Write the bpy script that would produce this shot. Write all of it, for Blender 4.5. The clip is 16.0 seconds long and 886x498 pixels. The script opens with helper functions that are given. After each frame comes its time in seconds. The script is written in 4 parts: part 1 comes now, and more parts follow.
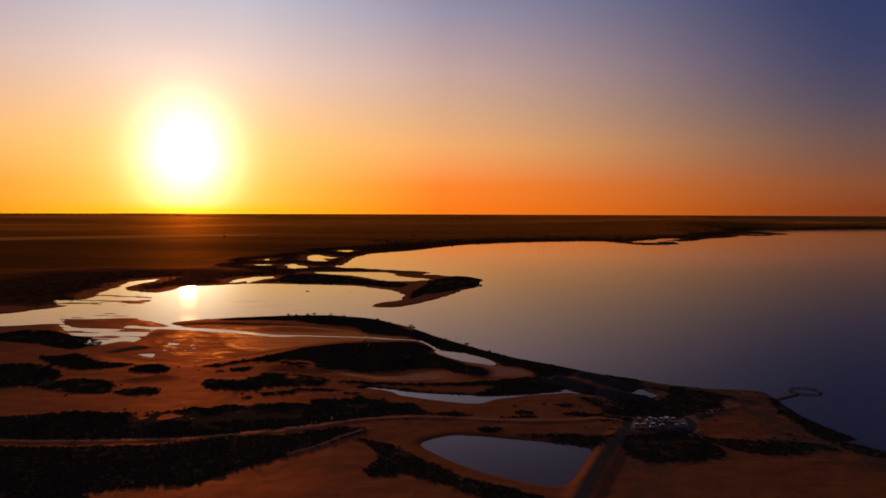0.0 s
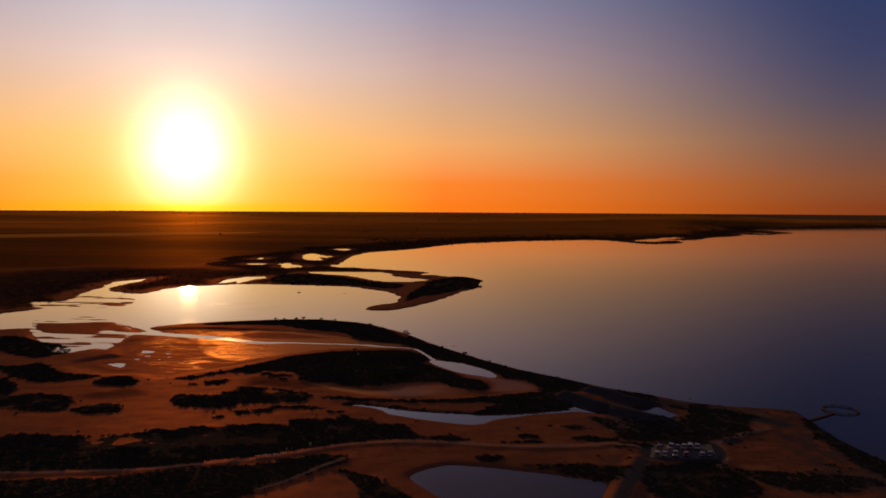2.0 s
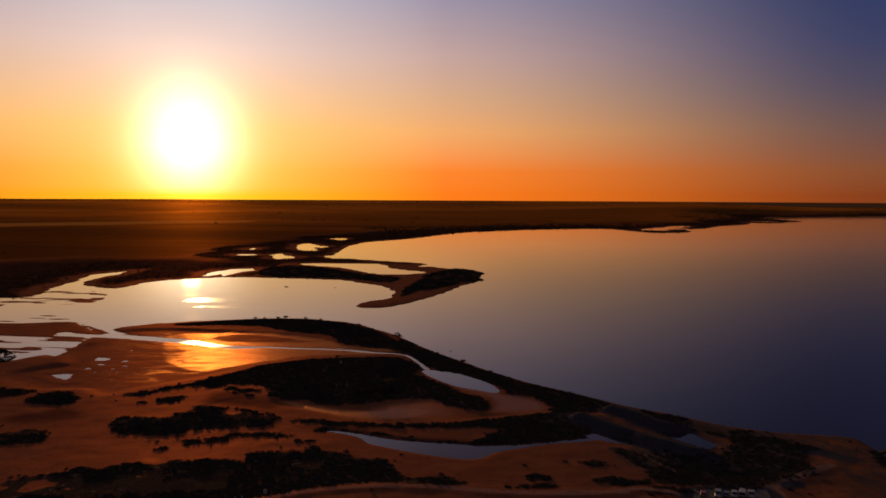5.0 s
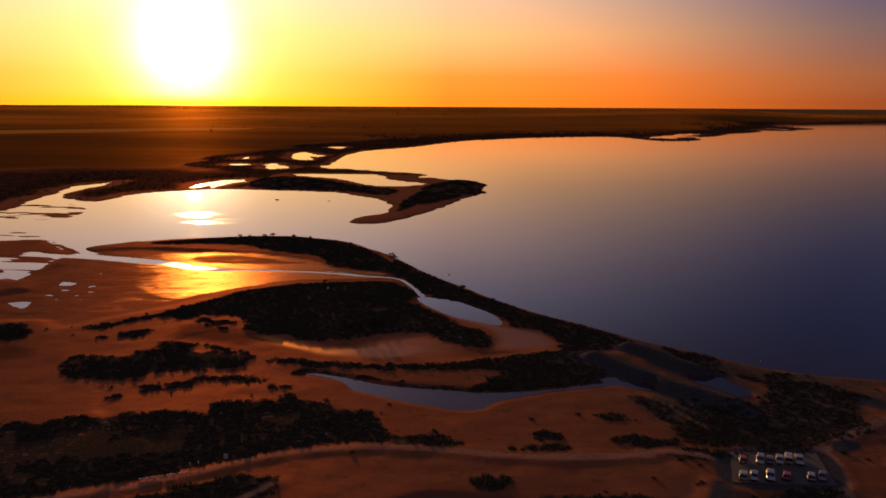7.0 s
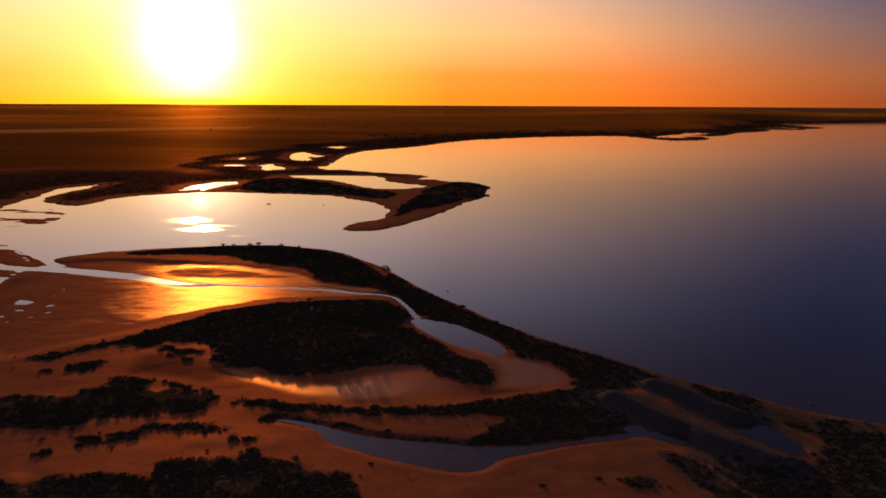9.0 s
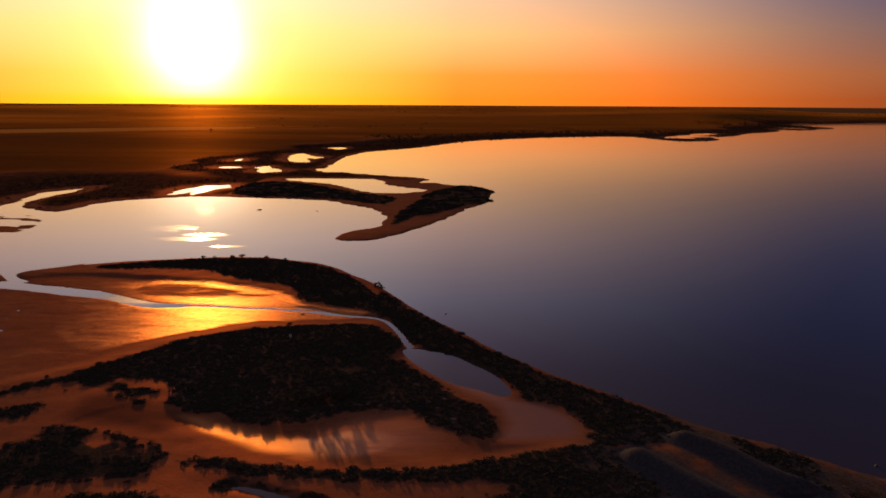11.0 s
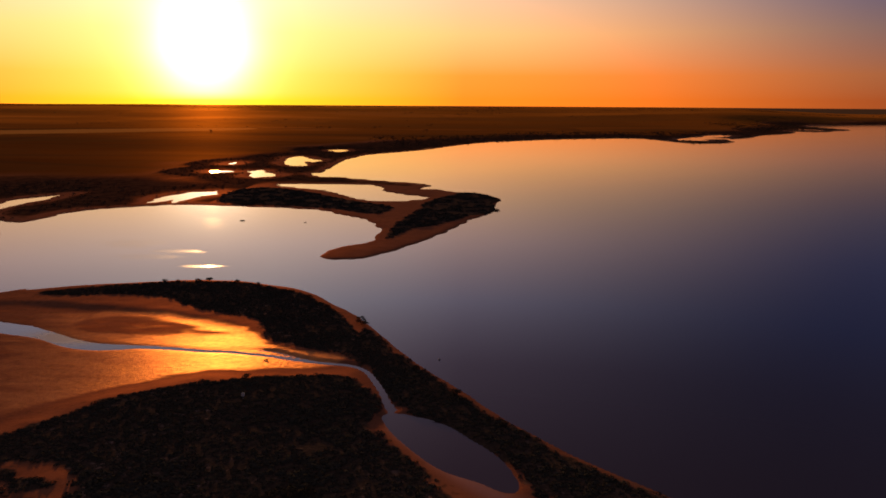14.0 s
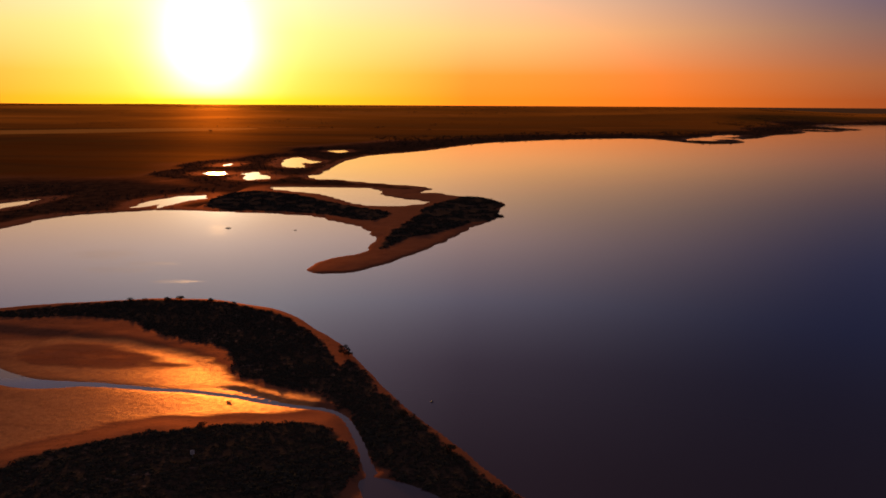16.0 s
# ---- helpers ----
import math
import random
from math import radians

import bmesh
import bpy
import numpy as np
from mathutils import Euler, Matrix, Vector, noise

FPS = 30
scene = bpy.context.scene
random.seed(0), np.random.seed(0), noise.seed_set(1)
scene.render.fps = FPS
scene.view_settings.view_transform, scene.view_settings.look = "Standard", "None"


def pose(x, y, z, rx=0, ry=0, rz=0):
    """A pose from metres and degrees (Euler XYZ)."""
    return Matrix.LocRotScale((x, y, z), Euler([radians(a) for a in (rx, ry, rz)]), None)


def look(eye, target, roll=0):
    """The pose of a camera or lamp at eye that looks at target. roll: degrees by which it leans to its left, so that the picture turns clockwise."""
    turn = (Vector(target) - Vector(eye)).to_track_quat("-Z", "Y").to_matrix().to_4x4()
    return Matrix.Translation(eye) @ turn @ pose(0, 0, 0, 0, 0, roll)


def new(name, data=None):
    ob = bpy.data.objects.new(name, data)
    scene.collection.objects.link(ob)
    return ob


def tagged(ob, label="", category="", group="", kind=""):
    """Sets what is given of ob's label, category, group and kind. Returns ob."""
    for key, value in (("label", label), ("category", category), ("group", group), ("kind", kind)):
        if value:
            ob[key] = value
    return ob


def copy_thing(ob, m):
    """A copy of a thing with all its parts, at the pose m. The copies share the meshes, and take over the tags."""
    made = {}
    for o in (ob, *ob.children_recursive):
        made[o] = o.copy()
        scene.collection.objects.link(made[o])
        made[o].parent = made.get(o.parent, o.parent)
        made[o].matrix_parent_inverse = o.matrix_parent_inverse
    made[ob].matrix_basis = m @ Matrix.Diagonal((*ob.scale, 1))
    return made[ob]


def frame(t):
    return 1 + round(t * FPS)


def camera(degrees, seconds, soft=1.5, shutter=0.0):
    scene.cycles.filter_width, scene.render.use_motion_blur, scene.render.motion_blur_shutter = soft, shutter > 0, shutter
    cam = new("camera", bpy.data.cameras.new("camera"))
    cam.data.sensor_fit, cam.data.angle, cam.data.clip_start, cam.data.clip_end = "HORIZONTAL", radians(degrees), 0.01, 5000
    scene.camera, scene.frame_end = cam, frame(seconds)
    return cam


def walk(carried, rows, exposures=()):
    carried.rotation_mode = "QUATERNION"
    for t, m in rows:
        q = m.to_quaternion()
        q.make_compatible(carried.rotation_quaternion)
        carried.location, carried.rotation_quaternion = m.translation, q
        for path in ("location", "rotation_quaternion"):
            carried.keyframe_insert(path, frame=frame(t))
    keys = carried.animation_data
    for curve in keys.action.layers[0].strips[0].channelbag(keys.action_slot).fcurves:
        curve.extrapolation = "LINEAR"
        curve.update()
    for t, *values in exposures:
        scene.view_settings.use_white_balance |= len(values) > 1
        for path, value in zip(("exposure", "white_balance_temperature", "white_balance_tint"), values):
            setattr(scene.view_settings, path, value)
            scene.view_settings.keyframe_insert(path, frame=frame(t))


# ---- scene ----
cam = camera(61.9, 16.0, soft=1.7)
METRES, EYE, TILT, LEAN, TURN = 293.1, 85.0, -0.3, 0.0, 0.0
ROWS = [
    (0.0, 0.0, 0.0, 0.0, 0.01, -2.61, -0.18),
    (0.5, 0.0022, 0.031, -0.0, 0.01, -2.65, -0.21),
    (1.0, 0.0037, 0.0613, 0.0002, -0.01, -2.68, -0.25),
    (1.5, 0.0058, 0.0906, 0.0003, 0.02, -2.72, -0.28),
    (2.0, 0.0074, 0.121, 0.0006, 0.03, -2.77, -0.31),
    (2.5, 0.0093, 0.1516, 0.0008, 0.04, -2.8, -0.33),
    (3.0, 0.0114, 0.1822, 0.0009, 0.07, -2.82, -0.33),
    (5.5, 0.0219, 0.3387, 0.0005, 0.24, -4.51, -0.28),
    (6.0, 0.0234, 0.3736, 0.0006, 0.28, -7.56, -0.29),
    (6.5, 0.0256, 0.4076, 0.0006, 0.36, -10.3, -0.28),
    (7.0, 0.0276, 0.4387, 0.0012, 0.42, -10.82, -0.3),
    (7.5, 0.0295, 0.47, 0.0013, 0.49, -10.86, -0.29),
    (8.0, 0.0317, 0.5007, 0.0015, 0.57, -10.88, -0.28),
    (8.5, 0.0344, 0.5314, 0.0019, 0.66, -10.92, -0.27),
    (9.0, 0.036, 0.5625, 0.0017, 0.73, -10.92, -0.27),
    (9.5, 0.0384, 0.5933, 0.0021, 0.83, -10.93, -0.29),
    (10.0, 0.0408, 0.6239, 0.0025, 0.93, -10.94, -0.28),
    (12.5, 0.0506, 0.7781, 0.0035, 1.39, -10.91, -0.35),
    (13.0, 0.0529, 0.809, 0.0037, 1.49, -10.89, -0.34),
    (13.5, 0.0548, 0.8399, 0.0039, 1.58, -10.89, -0.35),
    (14.0, 0.0567, 0.871, 0.0041, 1.67, -10.89, -0.35),
    (14.5, 0.0586, 0.9028, 0.0042, 1.75, -10.88, -0.32),
    (15.0, 0.0607, 0.9339, 0.0041, 1.84, -10.88, -0.33),
    (15.5, 0.063, 0.9655, 0.0037, 1.95, -10.89, -0.34),
    (16.0, 0.0645, 0.9978, 0.0032, 2.05, -10.92, -0.32),
]
EXPOSURE = [(0.0, 0.06), (5.3, 0.06), (6.0, 0.3), (6.6, 0.6), (7.2, 0.7), (16.0, 0.7)]
walk(cam, [(t, pose(0, 0, EYE, TILT, LEAN, TURN) @ pose(METRES * x, METRES * y, METRES * z, 90 + pitch, roll, yaw)) for t, x, y, z, yaw, pitch, roll in ROWS], EXPOSURE)

# ---- light: a low sun over the land beyond the lagoon, and a dusk sky ----
SUN_AZ, SUN_EL, GLOW_EL = radians(-19.1), radians(5.1), radians(4.0)
SUN_DIR = Vector((math.sin(SUN_AZ) * math.cos(SUN_EL), math.cos(SUN_AZ) * math.cos(SUN_EL), math.sin(SUN_EL)))
sun_data = bpy.data.lights.new("sun", "SUN")
sun_data.energy, sun_data.angle, sun_data.color = 2.55, radians(1.2), (1.0, 0.5, 0.17)
GLOW_DIR = Vector((math.sin(SUN_AZ) * math.cos(GLOW_EL), math.cos(SUN_AZ) * math.cos(GLOW_EL), math.sin(GLOW_EL)))
sun = new("sun", sun_data)
sun.matrix_world = look(SUN_DIR * 100, (0, 0, 0))


class Nodes:
    """Small helper to wire shader nodes."""

    def __init__(self, tree):
        self.tree = tree
        tree.nodes.clear()

    def add(self, kind, **inputs):
        node = self.tree.nodes.new(kind)
        for key, value in inputs.items():
            self.put(node, key.replace("_", " "), value)
        return node

    def put(self, node, key, value):
        socket = node.inputs[int(key)] if key.isdigit() else node.inputs[key]
        if hasattr(value, "is_output"):
            self.tree.links.new(value, socket)
        else:
            socket.default_value = value

    def math(self, op, a, b=0.0, c=0.0, clamp=False):
        node = self.tree.nodes.new("ShaderNodeMath")
        node.operation, node.use_clamp = op, clamp
        for i, value in enumerate((a, b, c)):
            self.put(node, str(i), value)
        return node.outputs[0]

    def vec(self, op, a, b=(0, 0, 0), out=0):
        node = self.tree.nodes.new("ShaderNodeVectorMath")
        node.operation = op
        self.put(node, "0", a)
        self.put(node, "1", b)
        return node.outputs[out]

    def span(self, value, lo, hi, a=0.0, b=1.0):
        node = self.tree.nodes.new("ShaderNodeMapRange")
        node.interpolation_type = "SMOOTHSTEP"
        for key, v in (("Value", value), ("From Min", lo), ("From Max", hi), ("To Min", a), ("To Max", b)):
            self.put(node, key, v)
        return node.outputs[0]

    def mix(self, fac, a, b, blend="MIX"):
        node = self.tree.nodes.new("ShaderNodeMix")
        node.data_type, node.blend_type = "RGBA", blend
        for socket, value in ((node.inputs[0], fac), (node.inputs[6], a), (node.inputs[7], b)):
            if hasattr(value, "is_output"):
                self.tree.links.new(value, socket)
            else:
                socket.default_value = value if isinstance(value, (int, float)) else (*value, 1)[:4]
        return node.outputs[2]

    def ramp(self, fac, stops):
        node = self.tree.nodes.new("ShaderNodeValToRGB")
        self.tree.links.new(fac, node.inputs[0])
        ramp = node.color_ramp
        while len(ramp.elements) < len(stops):
            ramp.elements.new(0.5)
        for element, (at, colour) in zip(ramp.elements, stops):
            element.position, element.color = at, (*colour, 1)
        return node.outputs[0]

    def noise(self, vector, scale, detail=4.0, rough=0.55, distortion=0.0):
        node = self.add("ShaderNodeTexNoise", Vector=vector, Scale=scale, Detail=detail, Roughness=rough, Distortion=distortion)
        return node.outputs[0]


def srgb(r, g, b):
    return tuple(((c / 255 + 0.055) / 1.055) ** 2.4 if c > 10 else c / 255 / 12.92 for c in (r, g, b))


world = bpy.data.worlds.new("dusk_sky")
scene.world = world
world.use_nodes = True
w = Nodes(world.node_tree)
way = w.vec("NORMALIZE", w.add("ShaderNodeTexCoord").outputs["Generated"])
split = w.add("ShaderNodeSeparateXYZ", Vector=way)
height = w.math("MAXIMUM", split.outputs[2], 0.0)
flat = w.vec("NORMALIZE", w.vec("MULTIPLY", way, (1, 1, 0)))
turn_cos = w.vec("DOT_PRODUCT", flat, (math.sin(SUN_AZ), math.cos(SUN_AZ), 0), out=1)
turn_deg = w.math("MULTIPLY", w.math("ARCCOSINE", w.math("MINIMUM", turn_cos, 0.999999)), 180 / math.pi)
up = w.math("POWER", height, 0.5)


def sky_stops(*rows):
    return [(math.sqrt(math.sin(radians(e))), srgb(*c)) for e, c in rows]


near_sun = w.ramp(up, sky_stops((0.3, (255, 184, 28)), (2, (255, 188, 62)), (5, (251, 194, 106)), (7.6, (240, 194, 150)), (10.6, (222, 196, 186)), (15.2, (186, 184, 198)), (20, (160, 150, 170)), (28, (112, 103, 122)), (45, (90, 83, 100)), (90, (82, 75, 92))))
beside = w.ramp(up, sky_stops((0.3, (255, 124, 26)), (2, (255, 132, 42)), (5, (243, 170, 104)), (7.6, (218, 170, 132)), (10.6, (198, 165, 158)), (15.2, (151, 145, 168)), (20, (112, 103, 126)), (28, (84, 78, 100)), (45, (82, 76, 94)), (90, (82, 75, 92))))
side = w.ramp(up, sky_stops((0.3, (126, 58, 28)), (2, (128, 75, 48)), (5, (100, 77, 76)), (7.6, (76, 70, 90)), (10.6, (58, 62, 96)), (15.2, (44, 56, 96)), (20, (43, 50, 82)), (28, (48, 50, 74)), (45, (66, 63, 82)), (90, (82, 75, 92))))
behind = w.ramp(up, sky_stops((0.3, (60, 44, 50)), (7.6, (52, 46, 62)), (28, (58, 53, 68)), (90, (82, 75, 92))))


def between(value, lo, hi):
    return w.math("DIVIDE", w.math("SUBTRACT", value, lo), hi - lo, clamp=True)


glow = w.mix(between(turn_deg, 4, 19), near_sun, beside)
wide = w.math("MULTIPLY", turn_deg, w.math("MINIMUM", w.math("MULTIPLY_ADD", height, 0.4, 0.95), 1.08))
glow = w.mix(w.span(wide, 13, 51), glow, side)
glow = w.mix(between(turn_deg, 60, 120), glow, behind)
# the aureole round the sun, yellower near the horizon
gap = w.math("MULTIPLY", w.math("ARCCOSINE", w.math("MINIMUM", w.vec("DOT_PRODUCT", way, tuple(GLOW_DIR), out=1), 0.9999999)), 180 / math.pi)
across = w.vec("DOT_PRODUCT", way, (math.cos(SUN_AZ), -math.sin(SUN_AZ), 0), out=1)
above = w.vec("DOT_PRODUCT", way, (-math.sin(SUN_AZ) * math.sin(GLOW_EL), -math.cos(SUN_AZ) * math.sin(GLOW_EL), math.cos(GLOW_EL)), out=1)
oval = w.math("SQRT", w.math("ADD", w.math("POWER", w.math("ABSOLUTE", across), 2.0), w.math("POWER", w.math("MULTIPLY", w.math("ABSOLUTE", above), 0.8), 2.0)))
oval = w.math("MAXIMUM", w.math("MULTIPLY", oval, 180 / math.pi), w.math("MULTIPLY", gap, 0.75))
core = w.math("EXPONENT", w.math("MULTIPLY", w.math("POWER", w.math("DIVIDE", oval, 2.92), 2.0), -1.0))
halo = w.math("EXPONENT", w.math("DIVIDE", gap, -4.2))
tint = w.ramp(up, sky_stops((0.1, (255, 222, 80)), (0.7, (255, 245, 195)), (3.5, (255, 248, 225)), (8, (255, 240, 215))))
glow = w.mix(1.0, glow, w.mix(1.0, w.mix(core, (0, 0, 0), (1.75, 1.62, 1.42)), tint, "MULTIPLY"), "ADD")
glow = w.mix(1.0, glow, w.mix(1.0, w.mix(halo, (0, 0, 0), (0.76, 0.45, 0.31)), tint, "MULTIPLY"), "ADD")
sky = w.add("ShaderNodeTexSky")
sky.sky_type, sky.sun_disc, sky.sun_elevation, sky.sun_rotation, sky.dust_density = "NISHITA", False, SUN_EL, SUN_AZ, 4.0
both = w.mix(1.0, glow, w.mix(0.001, (0, 0, 0), sky.outputs[0]), "ADD")
# beyond the ground's edge the dull land goes on to the horizon
both = w.mix(w.span(split.outputs[2], -0.0044, -0.0036), (0.022, 0.0085, 0.004), both)
back = w.add("ShaderNodeBackground", Color=both, Strength=1.0)
w.tree.links.new(back.outputs[0], w.add("ShaderNodeOutputWorld").inputs[0])


# ---- materials ----
def material(name):
    m = bpy.data.materials.new(name)
    m.use_nodes = True
    return m, Nodes(m.node_tree)


def finish(n, colour, rough, bump=None, distance=0.05, strength=0.5, metal=0.0, spec=0.5, coat=0.0):
    shader = n.add("ShaderNodeBsdfPrincipled", Base_Color=colour if hasattr(colour, "is_output") else (*colour, 1), Roughness=rough, Metallic=metal)
    shader.inputs["Specular IOR Level"].default_value = spec if not hasattr(spec, "is_output") else 0.5
    if hasattr(spec, "is_output"):
        n.tree.links.new(spec, shader.inputs["Specular IOR Level"])
    shader.inputs["Coat Weight"].default_value = coat
    if bump is not None:
        node = n.add("ShaderNodeBump", Height=bump, Distance=distance, Strength=strength)
        n.tree.links.new(node.outputs[0], shader.inputs["Normal"])
    n.tree.links.new(shader.outputs[0], n.add("ShaderNodeOutputMaterial").inputs[0])
    return shader


def field_of(n, name):
    node = n.tree.nodes.new("ShaderNodeAttribute")
    node.attribute_name = name
    return node.outputs["Fac"]


def make_ground():
    m, n = material("sand_and_soil")
    at = n.add("ShaderNodeNewGeometry").outputs["Position"]
    big = n.noise(at, 0.012, 5, 0.6)
    mid = n.noise(at, 0.09, 5, 0.6)
    fine = n.noise(at, 1.3, 4, 0.65)
    shore, wet = field_of(n, "shore"), field_of(n, "wet")
    streak = n.noise(n.vec("MULTIPLY", at, (0.05, 0.22, 0)), 1.0, 5, 0.6, 0.6)
    sand = n.mix(n.span(mid, 0.3, 0.7), (0.175, 0.071, 0.035), (0.128, 0.053, 0.027))
    sand = n.mix(n.span(streak, 0.42, 0.66, 0, 0.8), sand, (0.102, 0.042, 0.024))
    sand = n.mix(n.span(n.noise(n.vec("MULTIPLY", at, (0.018, 0.05, 0)), 1.0, 6, 0.6, 1.0), 0.5, 0.68, 0, 0.65), sand, (0.10, 0.04, 0.024))
    sand = n.mix(n.span(fine, 0.35, 0.7, 0, 0.35), sand, (0.185, 0.08, 0.043))
    soil = n.mix(n.span(fine, 0.35, 0.65), (0.032, 0.022, 0.015), (0.065, 0.042, 0.026))
    soil = n.mix(n.math("MULTIPLY", n.span(n.noise(at, 0.45, 4, 0.65), 0.56, 0.68), n.span(big, 0.42, 0.6)), soil, (0.19, 0.115, 0.078))
    # damp sand along the water
    sand = n.mix(n.span(n.math("ADD", shore, n.math("MULTIPLY", n.math("SUBTRACT", mid, 0.5), 6.0)), 7.5, 1.5, 0, 0.62), sand, (0.095, 0.042, 0.027))
    ragged = n.math("ADD", field_of(n, "scrub"), n.math("MULTIPLY", n.math("SUBTRACT", n.noise(at, 0.25, 4, 0.6), 0.5), 9.0))
    scrub = n.span(ragged, -1.0, 1.2)
    tufts = n.math("MULTIPLY", n.span(n.noise(at, 0.33, 5, 0.7), 0.51, 0.65), n.span(big, 0.4, 0.6, 0.35, 0.9))
    sand = n.mix(tufts, sand, (0.07, 0.038, 0.022))
    heath = n.mix(n.span(mid, 0.35, 0.65), (0.022, 0.013, 0.009), (0.06, 0.03, 0.016))
    sand = n.mix(n.span(n.math("ADD", field_of(n, "heath"), n.math("MULTIPLY", n.math("SUBTRACT", n.noise(at, 0.05, 5, 0.65), 0.5), 1.0)), 0.2, 0.6), sand, heath)
    stain = field_of(n, "stain")
    sand = n.mix(n.math("MULTIPLY", stain, 0.7), sand, (0.075, 0.03, 0.018))
    colour = n.mix(scrub, sand, soil)
    # farmland: broad paddocks in dull browns, one of pale stubble
    paddock = n.add("ShaderNodeTexVoronoi", Vector=n.vec("MULTIPLY", at, (0.0011, 0.0028, 0)), Scale=1.0)
    paddock.distance = "CHEBYCHEV"
    tone = n.add("ShaderNodeSeparateColor", Color=paddock.outputs["Color"]).outputs[0]
    farm = n.mix(tone, (0.042, 0.014, 0.004), (0.10, 0.034, 0.008))
    farm = n.mix(n.span(big, 0.35, 0.65, 0, 0.6), farm, (0.055, 0.028, 0.010))
    bands = n.noise(n.vec("MULTIPLY", at, (0.0007, 0.0022, 0)), 1.0, 4, 0.6)
    farm = n.mix(n.span(bands, 0.5, 0.6, 0, 0.8), farm, (0.045, 0.028, 0.010))
    farm = n.mix(n.span(bands, 0.42, 0.34, 0, 0.7), farm, (0.19, 0.072, 0.018))
    stubble = n.span(n.math("ADD", field_of(n, "stubble"), n.math("MULTIPLY", n.math("SUBTRACT", mid, 0.5), 30.0)), -8, 8)
    edge = n.add("ShaderNodeTexVoronoi", Vector=n.vec("MULTIPLY", at, (0.0011, 0.0028, 0)), Scale=1.0)
    edge.feature = "DISTANCE_TO_EDGE"
    farm = n.mix(n.span(n.math("ADD", edge.outputs["Distance"], n.math("MULTIPLY", n.noise(at, 0.03, 3), 0.03)), 0.045, 0.02, 0, 0.85), farm, (0.03, 0.018, 0.009))
    farm = n.mix(stubble, farm, (0.40, 0.18, 0.035))
    colour = n.mix(field_of(n, "farm"), colour, farm)
    track = n.span(n.math("ADD", field_of(n, "track"), n.math("MULTIPLY", n.math("SUBTRACT", n.noise(at, 0.6, 3), 0.5), 1.6)), -0.5, 0.6)
    colour = n.mix(track, colour, n.mix(n.span(fine, 0.3, 0.7), (0.24, 0.138, 0.09), (0.17, 0.1, 0.068)))
    stones = n.math("MULTIPLY", field_of(n, "stony"), n.span(n.noise(n.vec("MULTIPLY", at, (1, 0.6, 0)), 0.16, 5, 0.65), 0.36, 0.56))
    colour = n.mix(n.math("MULTIPLY", stones, 0.8), colour, n.mix(n.span(fine, 0.3, 0.7), (0.045, 0.038, 0.034), (0.09, 0.066, 0.052)))
    gravel = n.span(field_of(n, "gravel"), -0.8, 1.0)
    colour = n.mix(gravel, colour, n.mix(n.span(fine, 0.3, 0.7), (0.034, 0.033, 0.035), (0.062, 0.056, 0.054)))
    patchy = n.math("ADD", wet, n.math("MULTIPLY", n.math("SUBTRACT", n.noise(n.vec("MULTIPLY", at, (0.6, 1.6, 0)), 0.09, 5, 0.6, 0.4), 0.5), 1.15))
    damp = n.math("MULTIPLY", n.span(patchy, 0.3, 0.85), n.math("SUBTRACT", 1.0, scrub))
    shine = n.math("MULTIPLY", field_of(n, "shine"), n.math("SUBTRACT", 1.0, scrub))
    streaky = n.noise(n.vec("MULTIPLY", at, (0.025, 0.13, 0)), 1.0, 5, 0.62, 0.8)
    broken = n.noise(n.vec("MULTIPLY", at, (0.05, 0.12, 0)), 1.0, 7, 0.68, 0.7)
    shine = n.span(n.math("ADD", shine, n.math("MULTIPLY", n.math("SUBTRACT", broken, 0.5), n.span(shine, 0.02, 0.25, 0.0, 1.5))), 0.18, 1.0)
    shine = n.math("MULTIPLY", shine, n.span(n.noise(at, 0.55, 5, 0.7), 0.3, 0.68, 0.5, 1.0))
    pool, band = field_of(n, "pool"), field_of(n, "band")
    shine = n.math("MAXIMUM", shine, n.math("MAXIMUM", n.math("MULTIPLY", pool, 0.6), n.math("MULTIPLY", band, 0.7)))
    damp = n.math("MAXIMUM", damp, shine)
    colour = n.mix(damp, colour, n.mix(0.65, colour, (0.075, 0.028, 0.012)))
    colour = n.mix(n.math("MULTIPLY", pool, 0.75), colour, (0.105, 0.062, 0.05))
    film = n.math("MULTIPLY", damp, n.span(n.noise(n.vec("MULTIPLY", at, (0.03, 0.16, 0)), 1.0, 5, 0.6, 0.5), 0.36, 0.66, 0.7, 1.0))
    bump = n.math("MULTIPLY", n.math("ADD", fine, n.math("MULTIPLY", mid, 2.0)), n.math("SUBTRACT", 1.0, n.math("MAXIMUM", n.math("MULTIPLY", damp, 0.85), field_of(n, "farm"))))
    relief = n.add("ShaderNodeBump", Height=bump, Distance=0.08, Strength=0.6)
    dry = n.add("ShaderNodeBsdfPrincipled", Base_Color=colour, Roughness=0.95, Normal=relief.outputs[0])
    dry.inputs["Specular IOR Level"].default_value = 0.0
    # orange of the low light put into the gloss colour of sand and fields
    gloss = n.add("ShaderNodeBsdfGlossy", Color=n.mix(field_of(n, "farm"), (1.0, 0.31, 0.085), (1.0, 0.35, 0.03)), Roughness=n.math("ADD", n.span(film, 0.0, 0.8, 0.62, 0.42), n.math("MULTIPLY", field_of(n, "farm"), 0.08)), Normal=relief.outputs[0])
    # extra gloss on far land stands in for the haze glow under the sun
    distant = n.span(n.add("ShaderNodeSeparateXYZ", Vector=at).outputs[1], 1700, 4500)
